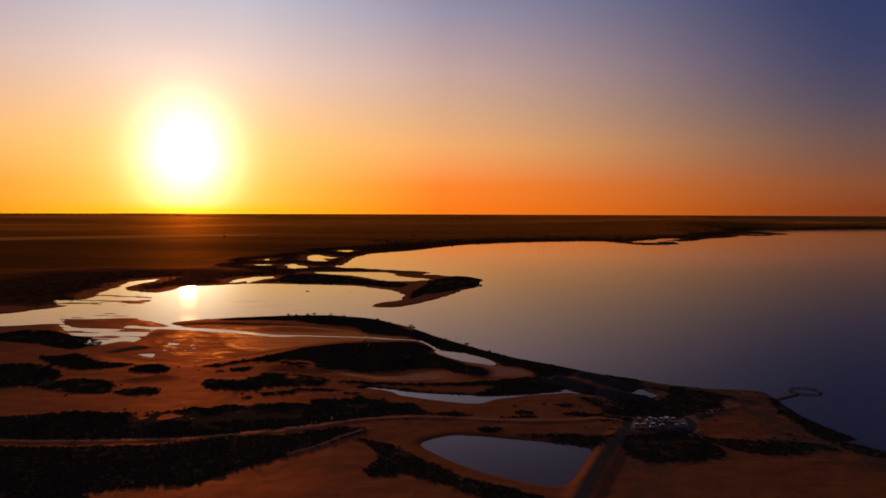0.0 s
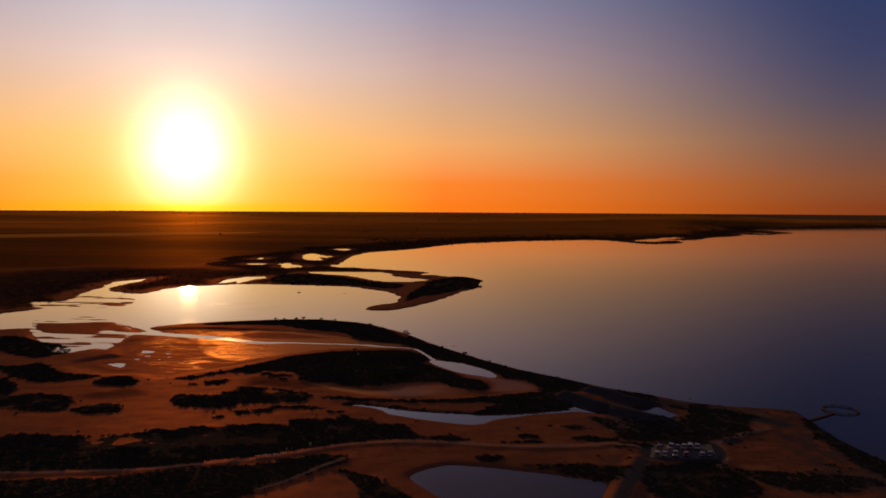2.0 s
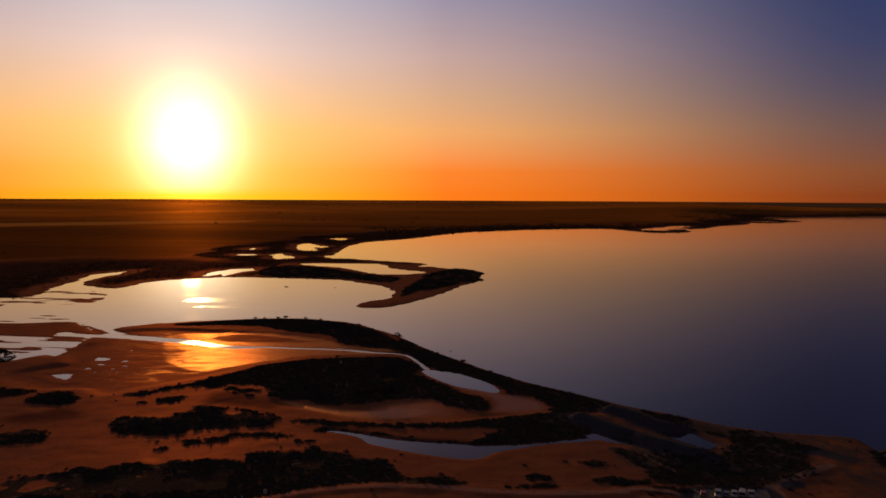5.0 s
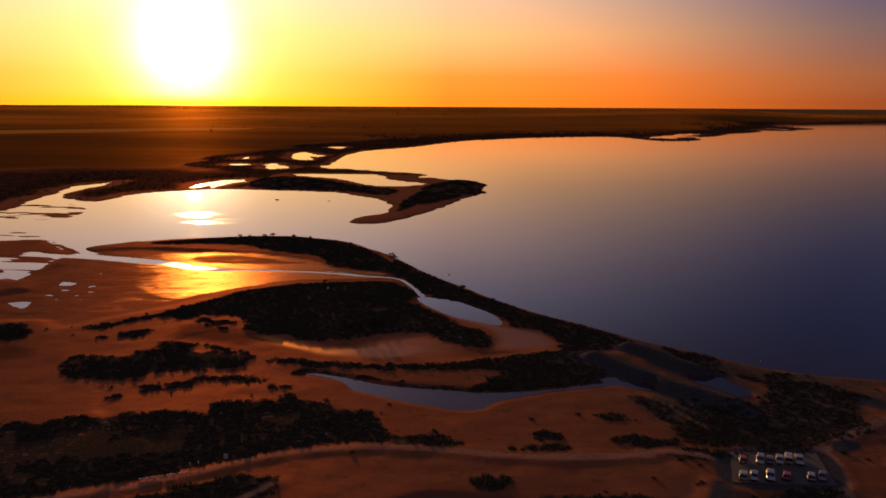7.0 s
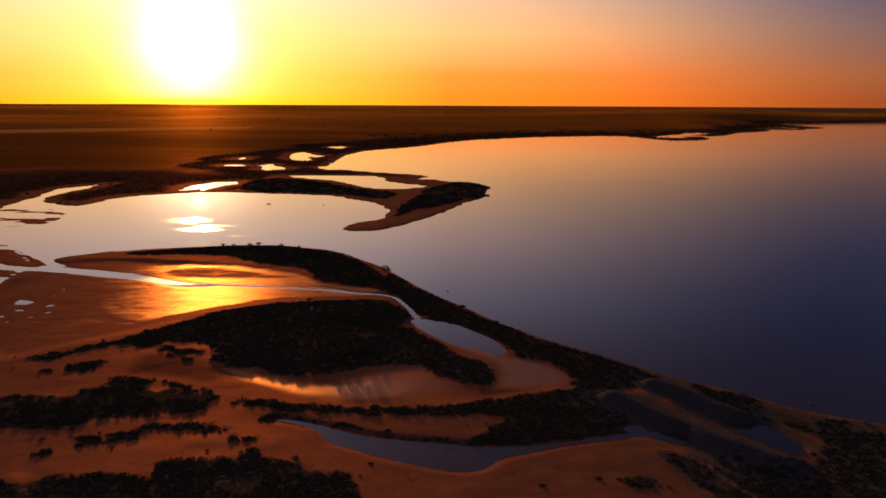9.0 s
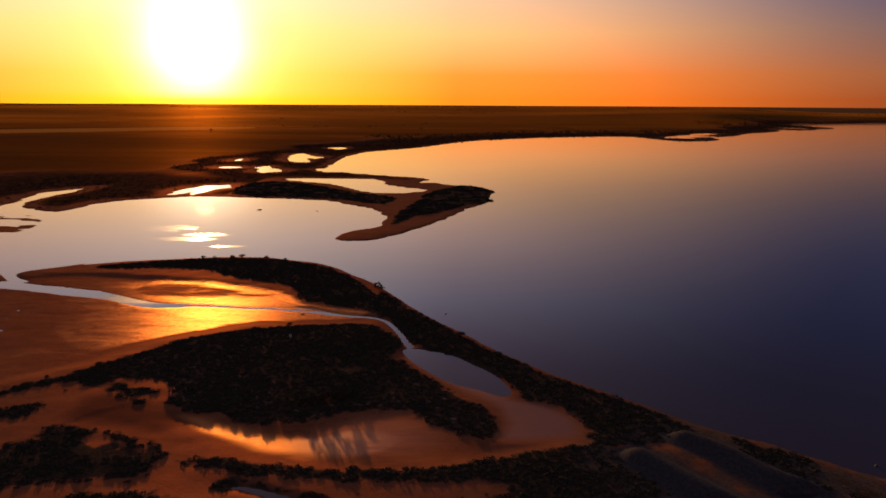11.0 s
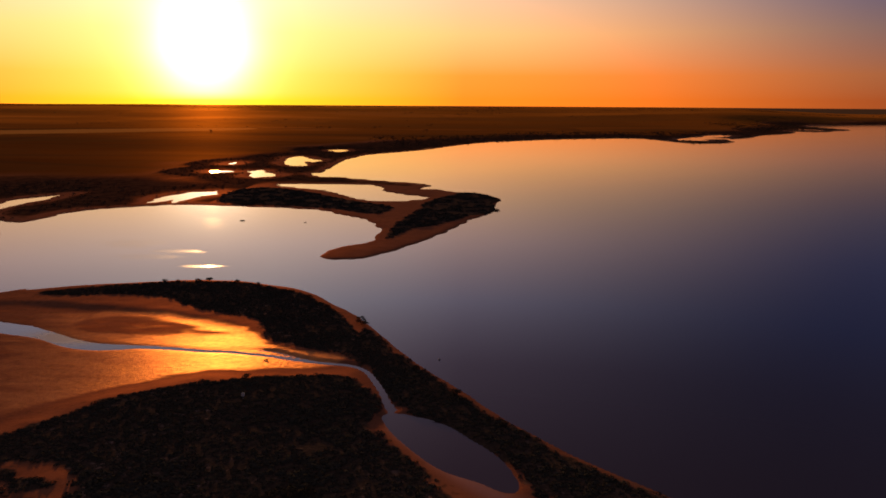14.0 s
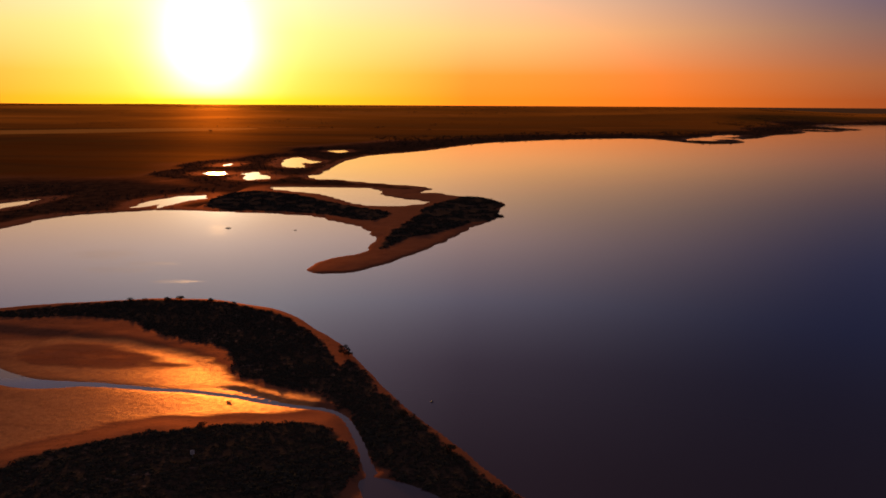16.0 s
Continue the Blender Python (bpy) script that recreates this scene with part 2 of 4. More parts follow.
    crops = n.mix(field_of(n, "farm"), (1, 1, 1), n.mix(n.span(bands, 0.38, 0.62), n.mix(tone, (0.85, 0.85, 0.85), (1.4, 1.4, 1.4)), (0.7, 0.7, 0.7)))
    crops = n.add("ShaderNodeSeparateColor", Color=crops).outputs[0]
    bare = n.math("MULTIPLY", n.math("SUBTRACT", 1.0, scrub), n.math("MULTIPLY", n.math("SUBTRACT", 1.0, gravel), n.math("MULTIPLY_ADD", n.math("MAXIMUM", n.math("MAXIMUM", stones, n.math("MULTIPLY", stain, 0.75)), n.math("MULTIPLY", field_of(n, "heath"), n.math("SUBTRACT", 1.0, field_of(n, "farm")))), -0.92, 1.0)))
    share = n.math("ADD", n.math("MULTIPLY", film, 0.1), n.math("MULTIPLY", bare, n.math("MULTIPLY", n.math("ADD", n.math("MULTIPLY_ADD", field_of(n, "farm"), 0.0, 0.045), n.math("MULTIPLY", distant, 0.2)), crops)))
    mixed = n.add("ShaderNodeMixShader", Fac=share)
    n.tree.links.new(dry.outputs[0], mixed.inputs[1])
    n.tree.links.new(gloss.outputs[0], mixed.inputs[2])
    # standing water film on the wettest mud, the sun's gold put into its colour
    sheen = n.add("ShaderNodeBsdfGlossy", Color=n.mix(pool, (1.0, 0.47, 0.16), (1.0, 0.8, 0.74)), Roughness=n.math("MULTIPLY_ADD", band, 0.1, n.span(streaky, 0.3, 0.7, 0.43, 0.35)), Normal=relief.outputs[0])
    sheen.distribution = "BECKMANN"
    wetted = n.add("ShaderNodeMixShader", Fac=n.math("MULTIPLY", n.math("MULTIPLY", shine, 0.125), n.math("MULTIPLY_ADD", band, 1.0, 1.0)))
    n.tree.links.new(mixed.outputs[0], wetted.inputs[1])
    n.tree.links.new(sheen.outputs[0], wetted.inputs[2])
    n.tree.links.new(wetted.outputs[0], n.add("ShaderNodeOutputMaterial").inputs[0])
    return m


def make_water():
    m, n = material("still_lake_water")
    at = n.add("ShaderNodeNewGeometry").outputs["Position"]
    broad = n.noise(n.vec("MULTIPLY", at, (0.004, 0.012, 0)), 1.0, 4, 0.6)
    ripple = n.noise(n.vec("MULTIPLY", at, (0.5, 0.9, 0)), 1.0, 3, 0.6)
    # wind-ruffled patches on the lagoon
    ruffle = None
    for cx, cy, rx, ry in ((-184, 690, 22, 16), (-160, 652, 24, 9), (-150, 668, 18, 7), (-122, 630, 15, 4)):
        off = n.vec("MULTIPLY", n.vec("SUBTRACT", at, (cx, cy, 0)), (1 / rx, 1 / ry, 0))
        spot = n.span(n.math("ADD", n.vec("LENGTH", off, out=1), n.math("MULTIPLY", n.math("SUBTRACT", n.noise(at, 0.1, 3), 0.5), 1.2)), 1.1, 0.55)
        ruffle = spot if ruffle is None else n.math("MAXIMUM", ruffle, spot)
    rough = n.math("ADD", n.span(broad, 0.35, 0.7, 0.012, 0.03), n.math("MULTIPLY", ruffle, 0.12))
    # shallow water running over mud in the channel
    shallow = n.span(n.vec("LENGTH", n.vec("MULTIPLY", n.vec("SUBTRACT", at, (-126, 510, 0)), (1 / 30, 1 / 16, 0)), out=1), 1.0, 0.2)
    rough = n.math("MULTIPLY_ADD", shallow, 0.3, rough)
    rough = n.math("ADD", rough, n.span(n.add("ShaderNodeSeparateXYZ", Vector=at).outputs[0], -20, 140, 0.0, 0.04))
    # shallow salt water over pink mud in the lagoon, deeper and bluer in the lake
    tone = n.mix(n.span(n.add("ShaderNodeSeparateXYZ", Vector=at).outputs[0], -120, 120), (0.075, 0.036, 0.036), (0.030, 0.024, 0.031))
    shader = finish(n, tone, rough, ripple, 0.02, 0.035)
    shader.inputs["IOR"].default_value = 1.325
    shader.inputs["Specular Tint"].default_value = (1.0, 0.82, 0.72, 1)
    # the open lake takes in a share of dull diffuse and mirrors less
    spot = n.add("ShaderNodeSeparateXYZ", Vector=at).outputs
    open_lake = n.math("MULTIPLY", n.span(spot[0], -50, 130, 0.0, 0.2), n.span(spot[1], 1500, 800))
    dull = n.add("ShaderNodeBsdfDiffuse", Color=(0.046, 0.038, 0.044, 1))
    both = n.add("ShaderNodeMixShader", Fac=open_lake)
    n.tree.links.new(shader.outputs[0], both.inputs[1])
    n.tree.links.new(dull.outputs[0], both.inputs[2])
    out = next(node for node in n.tree.nodes if node.type == "OUTPUT_MATERIAL")
    n.tree.links.new(both.outputs[0], out.inputs[0])
    return m


def make_leaf(name, dark, light):
    m, n = material(name)
    rnd = n.add("ShaderNodeNewGeometry").outputs["Random Per Island"]
    at = n.add("ShaderNodeNewGeometry").outputs["Position"]
    tone = n.math("ADD", n.math("MULTIPLY", rnd, 0.6), n.math("MULTIPLY", n.noise(at, 0.15, 3), 0.5))
    finish(n, n.mix(tone, dark, light), 1.0, spec=0.0)
    return m


GROUND, WATER = make_ground(), make_water()
LEAF = make_leaf("saltbush_leaf", (0.037, 0.034, 0.024), (0.052, 0.048, 0.034))
TREE_LEAF = make_leaf("tree_leaf", (0.04, 0.031, 0.018), (0.065, 0.05, 0.028))

# ---- plan of the shore, in metres ----
LAKE_SOUTH = [(4200, 2500), (4000, 800), (2800, -600), (1200, -500), (500, -100), (300, 110), (160, 256), (156, 273), (152, 290), (150, 308), (151, 325), (152, 338), (151, 347), (140, 351), (127, 353), (120, 356), (114, 359), (107, 364), (103, 368), (98, 372), (93, 377), (87, 381)]
SPIT = [(77, 389), (73, 394), (66, 402), (59, 409), (50, 418), (41, 428), (31, 441), (22, 455), (14, 469), (2, 487), (-9, 508), (-18, 526), (-25, 540), (-33, 552), (-42, 564), (-52, 578), (-62, 586), (-75, 592), (-92, 599), (-107, 600), (-121, 598), (-134, 595), (-160, 587), (-183, 577), (-181, 582), (-194, 569), (-203, 562), (-205, 554), (-199, 546), (-190, 538), (-199, 538), (-211, 551), (-228, 567), (-243, 576)]
LAGOON = [(-297, 548), (-324, 537), (-378, 525), (-431, 587), (-363, 601), (-349, 626), (-336, 649), (-342, 713), (-356, 762), (-359, 807), (-374, 871), (-360, 900), (-350, 920), (-350, 879), (-353, 845), (-347, 808), (-334, 785), (-294, 759), (-291, 801), (-270, 833), (-246, 851), (-218, 862)]
HOOK = [(-156, 854), (-123, 848), (-95, 836), (-74, 813), (-55, 792), (-44, 770), (-40, 750), (-39, 717), (-42, 705), (-53, 692), (-60, 679), (-63, 661), (-57, 652), (-46, 651), (-35, 657), (-26, 674), (-15, 694), (-4, 719), (9, 757), (23, 797), (36, 823), (44, 851), (41, 863), (47, 888), (50, 920), (40, 940), (30, 960), (0, 970), (-10, 990), (-30, 990), (-40, 980), (-30, 990), (-20, 1010), (-20, 1030), (-40, 1050), (-80, 1070), (-120, 1100), (-150, 1110), (-170, 1140), (-160, 1160), (-160, 1250)]
FAR_SHORE = [(-160, 1320), (-160, 1380), (-140, 1480), (-100, 1540), (-50, 1630), (-10, 1740), (40, 1850), (100, 1930), (249, 2059), (390, 2124), (461, 2117), (489, 1999), (515, 1920), (572, 1914), (647, 2003), (655, 2093), (762, 2223), (858, 2387), (962, 2486), (1062, 2642), (1084, 2777), (1133, 2678), (1228, 2745), (1240, 2918), (1157, 2904), (1226, 2799), (1359, 2878), (1372, 3068), (1386, 3288), (1513, 3520), (1594, 3492), (1784, 3573), (2069, 3772), (2900, 4150), (3400, 3900), (3900, 3400)]
HOOK_POND = [(-180, 1020), (-166, 1026), (-142, 1028), (-105, 1026), (-80, 1022), (-63, 1001), (-63, 979), (-49, 955), (-26, 938), (-13, 926), (-22, 908), (-42, 898), (-60, 897), (-77, 908), (-105, 951), (-127, 980), (-143, 989), (-160, 998)]
FAR_POND_A = [(-239, 1295), (-251, 1373), (-253, 1423), (-237, 1424), (-209, 1365), (-193, 1355), (-200, 1320), (-215, 1319), (-196, 1259), (-218, 1257)]
FAR_POND_B = [(-253, 1156), (-238, 1182), (-224, 1151), (-202, 1122), (-210, 1100), (-224, 1092), (-237, 1119), (-238, 1142)]
FAR_POND_C = [(-300, 1160), (-288, 1178), (-261, 1156), (-275, 1146)]
FAR_POND_D = [(-253, 871), (-255, 912), (-248, 936), (-234, 951), (-219, 957), (-214, 934), (-224, 915), (-228, 889), (-230, 865), (-239, 892), (-245, 879)]
FAR_POND_E = [(-227, 1573), (-212, 1608), (-191, 1594), (-199, 1544)]
INLET_POND = [(-5, 444), (-3, 448), (4, 446), (13, 440), (21, 430), (27, 421), (30, 411), (29, 406), (25, 407), (21, 410), (13, 415), (7, 422), (0, 433)]
CRESCENT_POND = [(-39, 352), (-32, 352), (-25, 349), (-17, 345), (-5, 341), (6, 339), (18, 337), (28, 338), (39, 340), (48, 343), (58, 346), (63, 347), (60, 344), (50, 341), (41, 339), (32, 335), (23, 330), (18, 325), (12, 324), (5, 326), (-1, 328), (-8, 331), (-15, 335), (-20, 338), (-23, 343), (-27, 347), (-33, 350)]
FARM_POND = [(-8, 267), (-4, 272), (4, 277), (16, 275), (33, 270), (45, 266), (53, 261), (51, 251), (44, 235), (39, 227), (34, 225), (26, 228), (16, 235), (7, 243), (-1, 253), (-7, 262)]
HOLLOW_POND = [(84, 353), (90, 353), (95, 352), (98, 344), (100, 339), (95, 335), (91, 340), (87, 345)]
FLAT_POND_B = [(-287, 546), (-267, 557), (-238, 558), (-205, 534), (-192, 478), (-203, 467), (-226, 486), (-254, 513)]
CHANNEL = [(-104, 501), (-86, 499), (-70, 497), (-56, 495), (-40, 490), (-29, 487), (-21, 485), (-15, 481), (-10, 471), (-6, 459), (-3, 450)]
SCRUB_ISLAND = [(-108, 416), (-102, 427), (-92, 442), (-80, 457), (-64, 466), (-47, 472), (-27, 476), (-18, 473), (-12, 465), (-7, 452), (-8, 443), (-8, 437), (-4, 432), (3, 422), (9, 413), (14, 405), (19, 400), (23, 393), (24, 385), (22, 380), (18, 379), (14, 380), (9, 383), (5, 388), (0, 395), (-6, 395), (-14, 393), (-20, 390), (-23, 388), (-29, 385), (-36, 384), (-42, 383), (-47, 387), (-54, 390), (-60, 391), (-67, 395), (-69, 401), (-68, 404), (-78, 413), (-88, 414), (-99, 411)]
SCRUB_LEFT = [(-94, 378), (-92, 380), (-85, 380), (-78, 377), (-69, 374), (-61, 370), (-56, 365), (-57, 360), (-56, 356), (-63, 355), (-70, 353), (-75, 352), (-82, 351), (-87, 347), (-94, 345), (-101, 343), (-110, 344), (-119, 358), (-114, 365), (-104, 364), (-97, 365), (-98, 369), (-94, 371), (-91, 370), (-91, 373)]
BANK_NORTH = [(-51, 361), (-50, 364), (-43, 364), (-35, 362), (-25, 360), (-13, 359), (2, 359), (11, 361), (19, 365), (31, 370), (44, 373), (50, 370), (53, 362), (58, 354), (61, 348), (52, 344), (45, 341), (36, 340), (25, 337), (20, 338), (21, 345), (27, 353), (19, 355), (6, 354), (-11, 354), (-24, 355), (-37, 356), (-44, 358)]
BANK_SOUTH = [(-41, 351), (-39, 354), (-33, 353), (-26, 350), (-17, 347), (-5, 343), (6, 341), (16, 341), (22, 342), (22, 337), (11, 337), (1, 339), (-11, 342), (-20, 346), (-26, 349), (-35, 351), (-39, 349)]
SCRUB_MID = [(-125, 297), (-119, 301), (-111, 304), (-108, 308), (-105, 312), (-99, 309), (-97, 313), (-86, 314), (-81, 318), (-72, 320), (-62, 319), (-57, 317), (-58, 323), (-58, 327), (-46, 327), (-41, 328), (-39, 332), (-36, 332), (-36, 329), (-29, 327), (-22, 323), (-15, 322), (-12, 318), (-8, 310), (-5, 307), (3, 306), (5, 309), (7, 306), (10, 306), (12, 301), (6, 300), (-6, 302), (-15, 301), (-22, 300), (-27, 297), (-34, 294), (-43, 291), (-49, 288), (-59, 284), (-70, 279), (-81, 275), (-92, 271), (-105, 268)]
SCRUB_WEST = [(-214, 296), (-179, 294), (-164, 300), (-146, 303), (-127, 301), (-114, 305), (-102, 310), (-83, 295), (-77, 272), (-100, 266), (-129, 263), (-160, 263), (-191, 264)]
PATCH_A = [(-326, 513), (-303, 502), (-292, 516), (-257, 502), (-221, 476), (-217, 458), (-228, 446), (-258, 463), (-284, 471), (-296, 467)]
PATCH_B = [(-231, 420), (-220, 424), (-214, 431), (-190, 408), (-170, 401), (-181, 388), (-204, 393)]
PATCH_C = [(-260, 399), (-242, 400), (-223, 401), (-197, 379), (-191, 361), (-184, 364), (-165, 359), (-155, 343), (-157, 333), (-183, 341), (-201, 349), (-223, 342)]
SCRUB_SOUTH = [(-168, 257), (-156, 257), (-136, 257), (-117, 258), (-98, 262), (-80, 269), (-60, 275), (-42, 283), (-31, 284), (-29, 278), (-38, 267), (-46, 257), (-55, 250), (-64, 239), (-71, 228), (-78, 220), (-89, 219), (-98, 217), (-103, 214), (-101, 205), (-134, 204)]
SCRUB_DAM = [(-30, 271), (-24, 267), (-17, 261), (-9, 251), (-3, 242), (7, 230), (17, 223), (25, 219), (32, 212), (19, 210), (11, 213), (1, 222), (-8, 230), (-13, 233), (-17, 230), (-21, 231), (-25, 235), (-23, 246), (-23, 255), (-28, 261)]
THICKET = [(64, 334), (74, 330), (83, 327), (94, 328), (101, 334), (107, 344), (119, 348), (126, 343), (132, 335), (124, 326), (120, 316), (119, 310), (112, 306), (106, 303), (100, 300), (93, 299), (83, 300), (76, 302), (70, 306), (67, 317)]
HEDGE_PARK = [(75, 299), (86, 300), (99, 299), (99, 297), (90, 297), (79, 296)]
HEDGE_ROAD = [(29, 276), (47, 278), (67, 274), (91, 281), (96, 272), (98, 259), (94, 249), (79, 245), (66, 248), (63, 262), (52, 263), (41, 270)]
SPIT_SCRUB_W = [(-173, 571), (-157, 582), (-132, 591), (-105, 596), (-81, 592), (-64, 582), (-50, 567), (-38, 550), (-26, 528), (-21, 515), (-13, 498), (-4, 484), (0, 467), (-4, 464), (-9, 475), (-17, 486), (-24, 496), (-33, 498), (-42, 504), (-52, 509), (-57, 517), (-62, 531), (-70, 537), (-77, 538), (-84, 542), (-93, 547), (-104, 556), (-115, 565), (-128, 567), (-142, 567), (-155, 565)]
SPIT_SCRUB_E = [(-19, 523), (-7, 499), (7, 475), (19, 456), (33.5, 435.5), (42.5, 423.5), (51, 414), (60, 406.5), (68, 396.5), (75, 385), (68, 378), (61, 373), (53, 373), (47, 373), (48, 382), (47, 392), (42, 400), (34, 406), (27, 419), (21, 426), (11, 437), (3, 446), (-5, 458), (-12, 479), (-20, 501)]
HOOK_SCRUB = [(-32, 755), (-28, 791), (-20, 833), (-15, 889), (1, 933), (23, 963), (42, 936), (49, 910), (41, 885), (45, 855), (36, 826), (22, 813), (9, 787), (-4, 764), (-15, 753), (-24, 733), (-31, 709), (-33, 727)]
NECK_SCRUB = [(-199, 888), (-204, 966), (-181, 988), (-148, 970), (-113, 933), (-86, 900), (-63, 877), (-45, 856), (-44, 828), (-60, 820), (-82, 839), (-108, 851), (-139, 860), (-169, 862)]
SMALL_A = [(-86, 404), (-85, 408), (-81, 408), (-76, 406), (-75, 403), (-80, 400), (-83, 400)]
SMALL_B = [(-91, 409), (-89, 411), (-84, 409), (-86, 407)]
SMALL_C = [(-84, 336), (-85, 338), (-81, 339), (-77, 335), (-79, 333), (-82, 332)]
SMALL_D = [(-94, 345), (-92, 348), (-91, 346), (-93, 344)]
SMALL_E = [(-76, 336), (-76, 339), (-72, 342), (-68, 346), (-62, 347), (-56, 348), (-55, 345), (-62, 344), (-68, 342), (-71, 338), (-73, 335)]
SMALL_F = [(-55, 344), (-54, 347), (-50, 346), (-49, 344), (-51, 341), (-53, 342)]
SMALL_G = [(-46, 338), (-46, 340), (-43, 339), (-42, 337), (-45, 336)]
SMALL_H = [(-42, 339), (-40, 340), (-40, 336), (-41, 337)]
SMALL_I = [(-114, 389), (-111, 393), (-104, 395), (-103, 390), (-106, 386), (-111, 386)]
SMALL_J = [(-79, 397), (-77, 398), (-74, 396), (-76, 394)]
SMALL_K = [(98, 272), (112, 269), (129, 269), (138, 266), (140, 259), (130, 255), (117, 252), (103, 258)]
TRACK = [(-181, 265), (-160, 263), (-129, 263), (-100, 266), (-81, 271), (-61, 279), (-41, 290), (-28, 296), (-10, 299), (15, 297), (31, 294), (50, 295), (64, 298), (75, 293)]
DAM_ROAD = [(70, 281), (62, 264), (52, 241), (42, 216), (35, 198)]
BEACH_ROAD = [(100, 300), (101, 294), (97, 281), (94, 274)]
BEACH_ROAD2 = [(101, 299), (109, 305), (119, 312), (128, 318)]
PARK = [(78, 298), (99, 298), (96, 282), (73, 283)]
RIDGE_A = [(58, 367), (67, 354), (74, 344), (82, 335), (90, 327)]
RIDGE_B = [(72, 378), (79, 370), (85, 360), (91, 353)]
FIELD_STRIP = [(-1390, 1800), (-1130, 2020), (-910, 2160), (-630, 2370), (-660, 2560), (-1010, 2400), (-1260, 2230), (-1570, 2030)]
STREAKS_A = [(-312, 578), (-292, 614), (-257, 607), (-211, 554), (-200, 534), (-196, 482), (-205, 470), (-228, 456)]
STREAKS_B = [(-375, 695), (-348, 708), (-348, 756), (-301, 751), (-272, 712), (-268, 665), (-289, 650), (-317, 657), (-346, 651)]
FAR_INLET_A = [(524, 2077), (595, 2201), (629, 2241), (653, 2191), (695, 2197), (661, 2126), (605, 2119), (611, 2028), (574, 2053)]
FAR_INLET_B = [(648, 2262), (720, 2388), (757, 2353), (694, 2250)]
SMALL_L = [(29, 308), (33, 310), (38, 309), (36, 306), (31, 305)]
SMALL_M = [(49, 305), (58, 307), (68, 305), (67, 303), (55, 302)]
SMALL_N = [(50, 319), (55, 320), (58, 319), (56, 316), (52, 316)]
SMALL_O = [(63, 299), (71, 300), (77, 297), (76, 293), (69, 294), (65, 296)]
SMALL_P = [(14, 285), (19, 287), (23, 284), (21, 280), (16, 281)]
SMALL_Q = [(23, 300), (31, 302), (38, 301), (36, 299), (26, 299)]
SHORE_SCRUB = [(76, 383), (87, 377), (96, 371), (103, 363), (112, 356), (123, 352), (123, 344), (115, 340), (109, 344), (103, 349), (97, 354), (92, 361), (85, 368), (77, 377)]
SCRUB_POINT = [(151, 335), (155, 325), (154, 302), (155, 283), (157, 267), (161, 256), (156, 248), (144, 258), (141, 277), (142, 296), (143, 313)]
TURNING = [(105, 303), (109, 305), (113, 304), (111, 300), (106, 298), (104, 299)]
LAWN = [(126, 334), (131, 337), (134, 334), (137, 329), (140, 325), (137, 320), (133, 323), (129, 327), (125, 329)]
WET_FLAT = [(-195, 544), (-167, 551), (-129, 544), (-98, 537), (-72, 524), (-60, 509), (-50, 494), (-28, 485), (-23, 480), (-46, 475), (-65, 475), (-81, 464), (-95, 451), (-106, 434), (-118, 420), (-130, 410), (-145, 403), (-194, 480), (-192, 510), (-195, 531)]
WET_MUD = [(-61, 387), (-54, 385), (-44, 380), (-32, 377), (-22, 382), (-18, 390), (-8, 394), (1, 396), (10, 385), (16, 377), (24, 373), (38, 376), (27, 370), (18, 366), (5, 362), (-7, 361), (-19, 362), (-29, 365), (-42, 372), (-52, 380)]
SHINE_FLAT = [(-163, 535), (-144, 543), (-120, 545), (-109, 545), (-95, 539), (-80, 533), (-67, 525), (-60, 519), (-57, 512), (-52, 507), (-44, 502), (-34, 497), (-23, 494), (-21, 490), (-28, 482), (-48, 480), (-67, 476), (-84, 465), (-97, 453), (-112, 440), (-130, 452), (-143, 470), (-150, 486), (-155, 500), (-160, 512)]
INLET_MUD = [(-5, 437), (-1, 442), (9, 437), (17, 428), (24, 417), (30, 406), (39, 402), (45, 395), (48, 387), (46, 378), (38, 376), (28, 375), (23, 378), (25, 388), (23, 398), (17, 405), (11, 412), (3, 424)]
FLAT_POND_D = [(-186, 431), (-184, 438), (-179, 443), (-170, 443), (-164, 436), (-162, 425), (-163, 417), (-172, 419)]
ISLAND_TAIL = [(-129, 396), (-125, 400), (-118, 405), (-111, 412), (-104, 422), (-99, 427), (-92, 430), (-91, 423), (-97, 419), (-104, 412), (-109, 409), (-116, 402), (-121, 395)]
SMALL_R = [(-101, 411), (-98, 415), (-94, 419), (-93, 413), (-96, 408), (-99, 408)]
SMALL_S = [(-91, 407), (-88, 410), (-85, 406), (-89, 404)]
SMALL_T = [(-119, 384), (-117, 386), (-115, 383), (-117, 382)]
SMALL_U = [(-90, 329), (-89, 331), (-87, 331), (-86, 328), (-88, 327)]
SMALL_V = [(-94, 338), (-93, 340), (-92, 337)]
SANDY = [(-126, 298), (-109, 300), (-100, 299), (-93, 301), (-90, 306), (-80, 307), (-68, 305), (-61, 309), (-57, 300), (-63, 295), (-72, 293), (-87, 291), (-103, 290), (-120, 289)]
SHINE_BAND = [(-62, 389), (-54, 387), (-45, 382), (-34, 378), (-22, 378), (-16, 382), (-6, 382), (2, 376), (-4, 369), (-17, 366), (-30, 368), (-40, 372), (-52, 380)]
SHINE_MUD = [(-28, 376), (-20, 385), (-10, 392), (1, 392), (10, 382), (11, 372), (2, 367), (-12, 365), (-22, 368)]
DARK_SAND_A = [(-92, 387), (-92, 395), (-88, 400), (-77, 397), (-67, 391), (-58, 385), (-64, 380), (-74, 380), (-83, 382)]
DARK_SAND_B = [(-160, 364), (-150, 369), (-145, 374), (-134, 370), (-133, 362), (-139, 356), (-154, 356)]
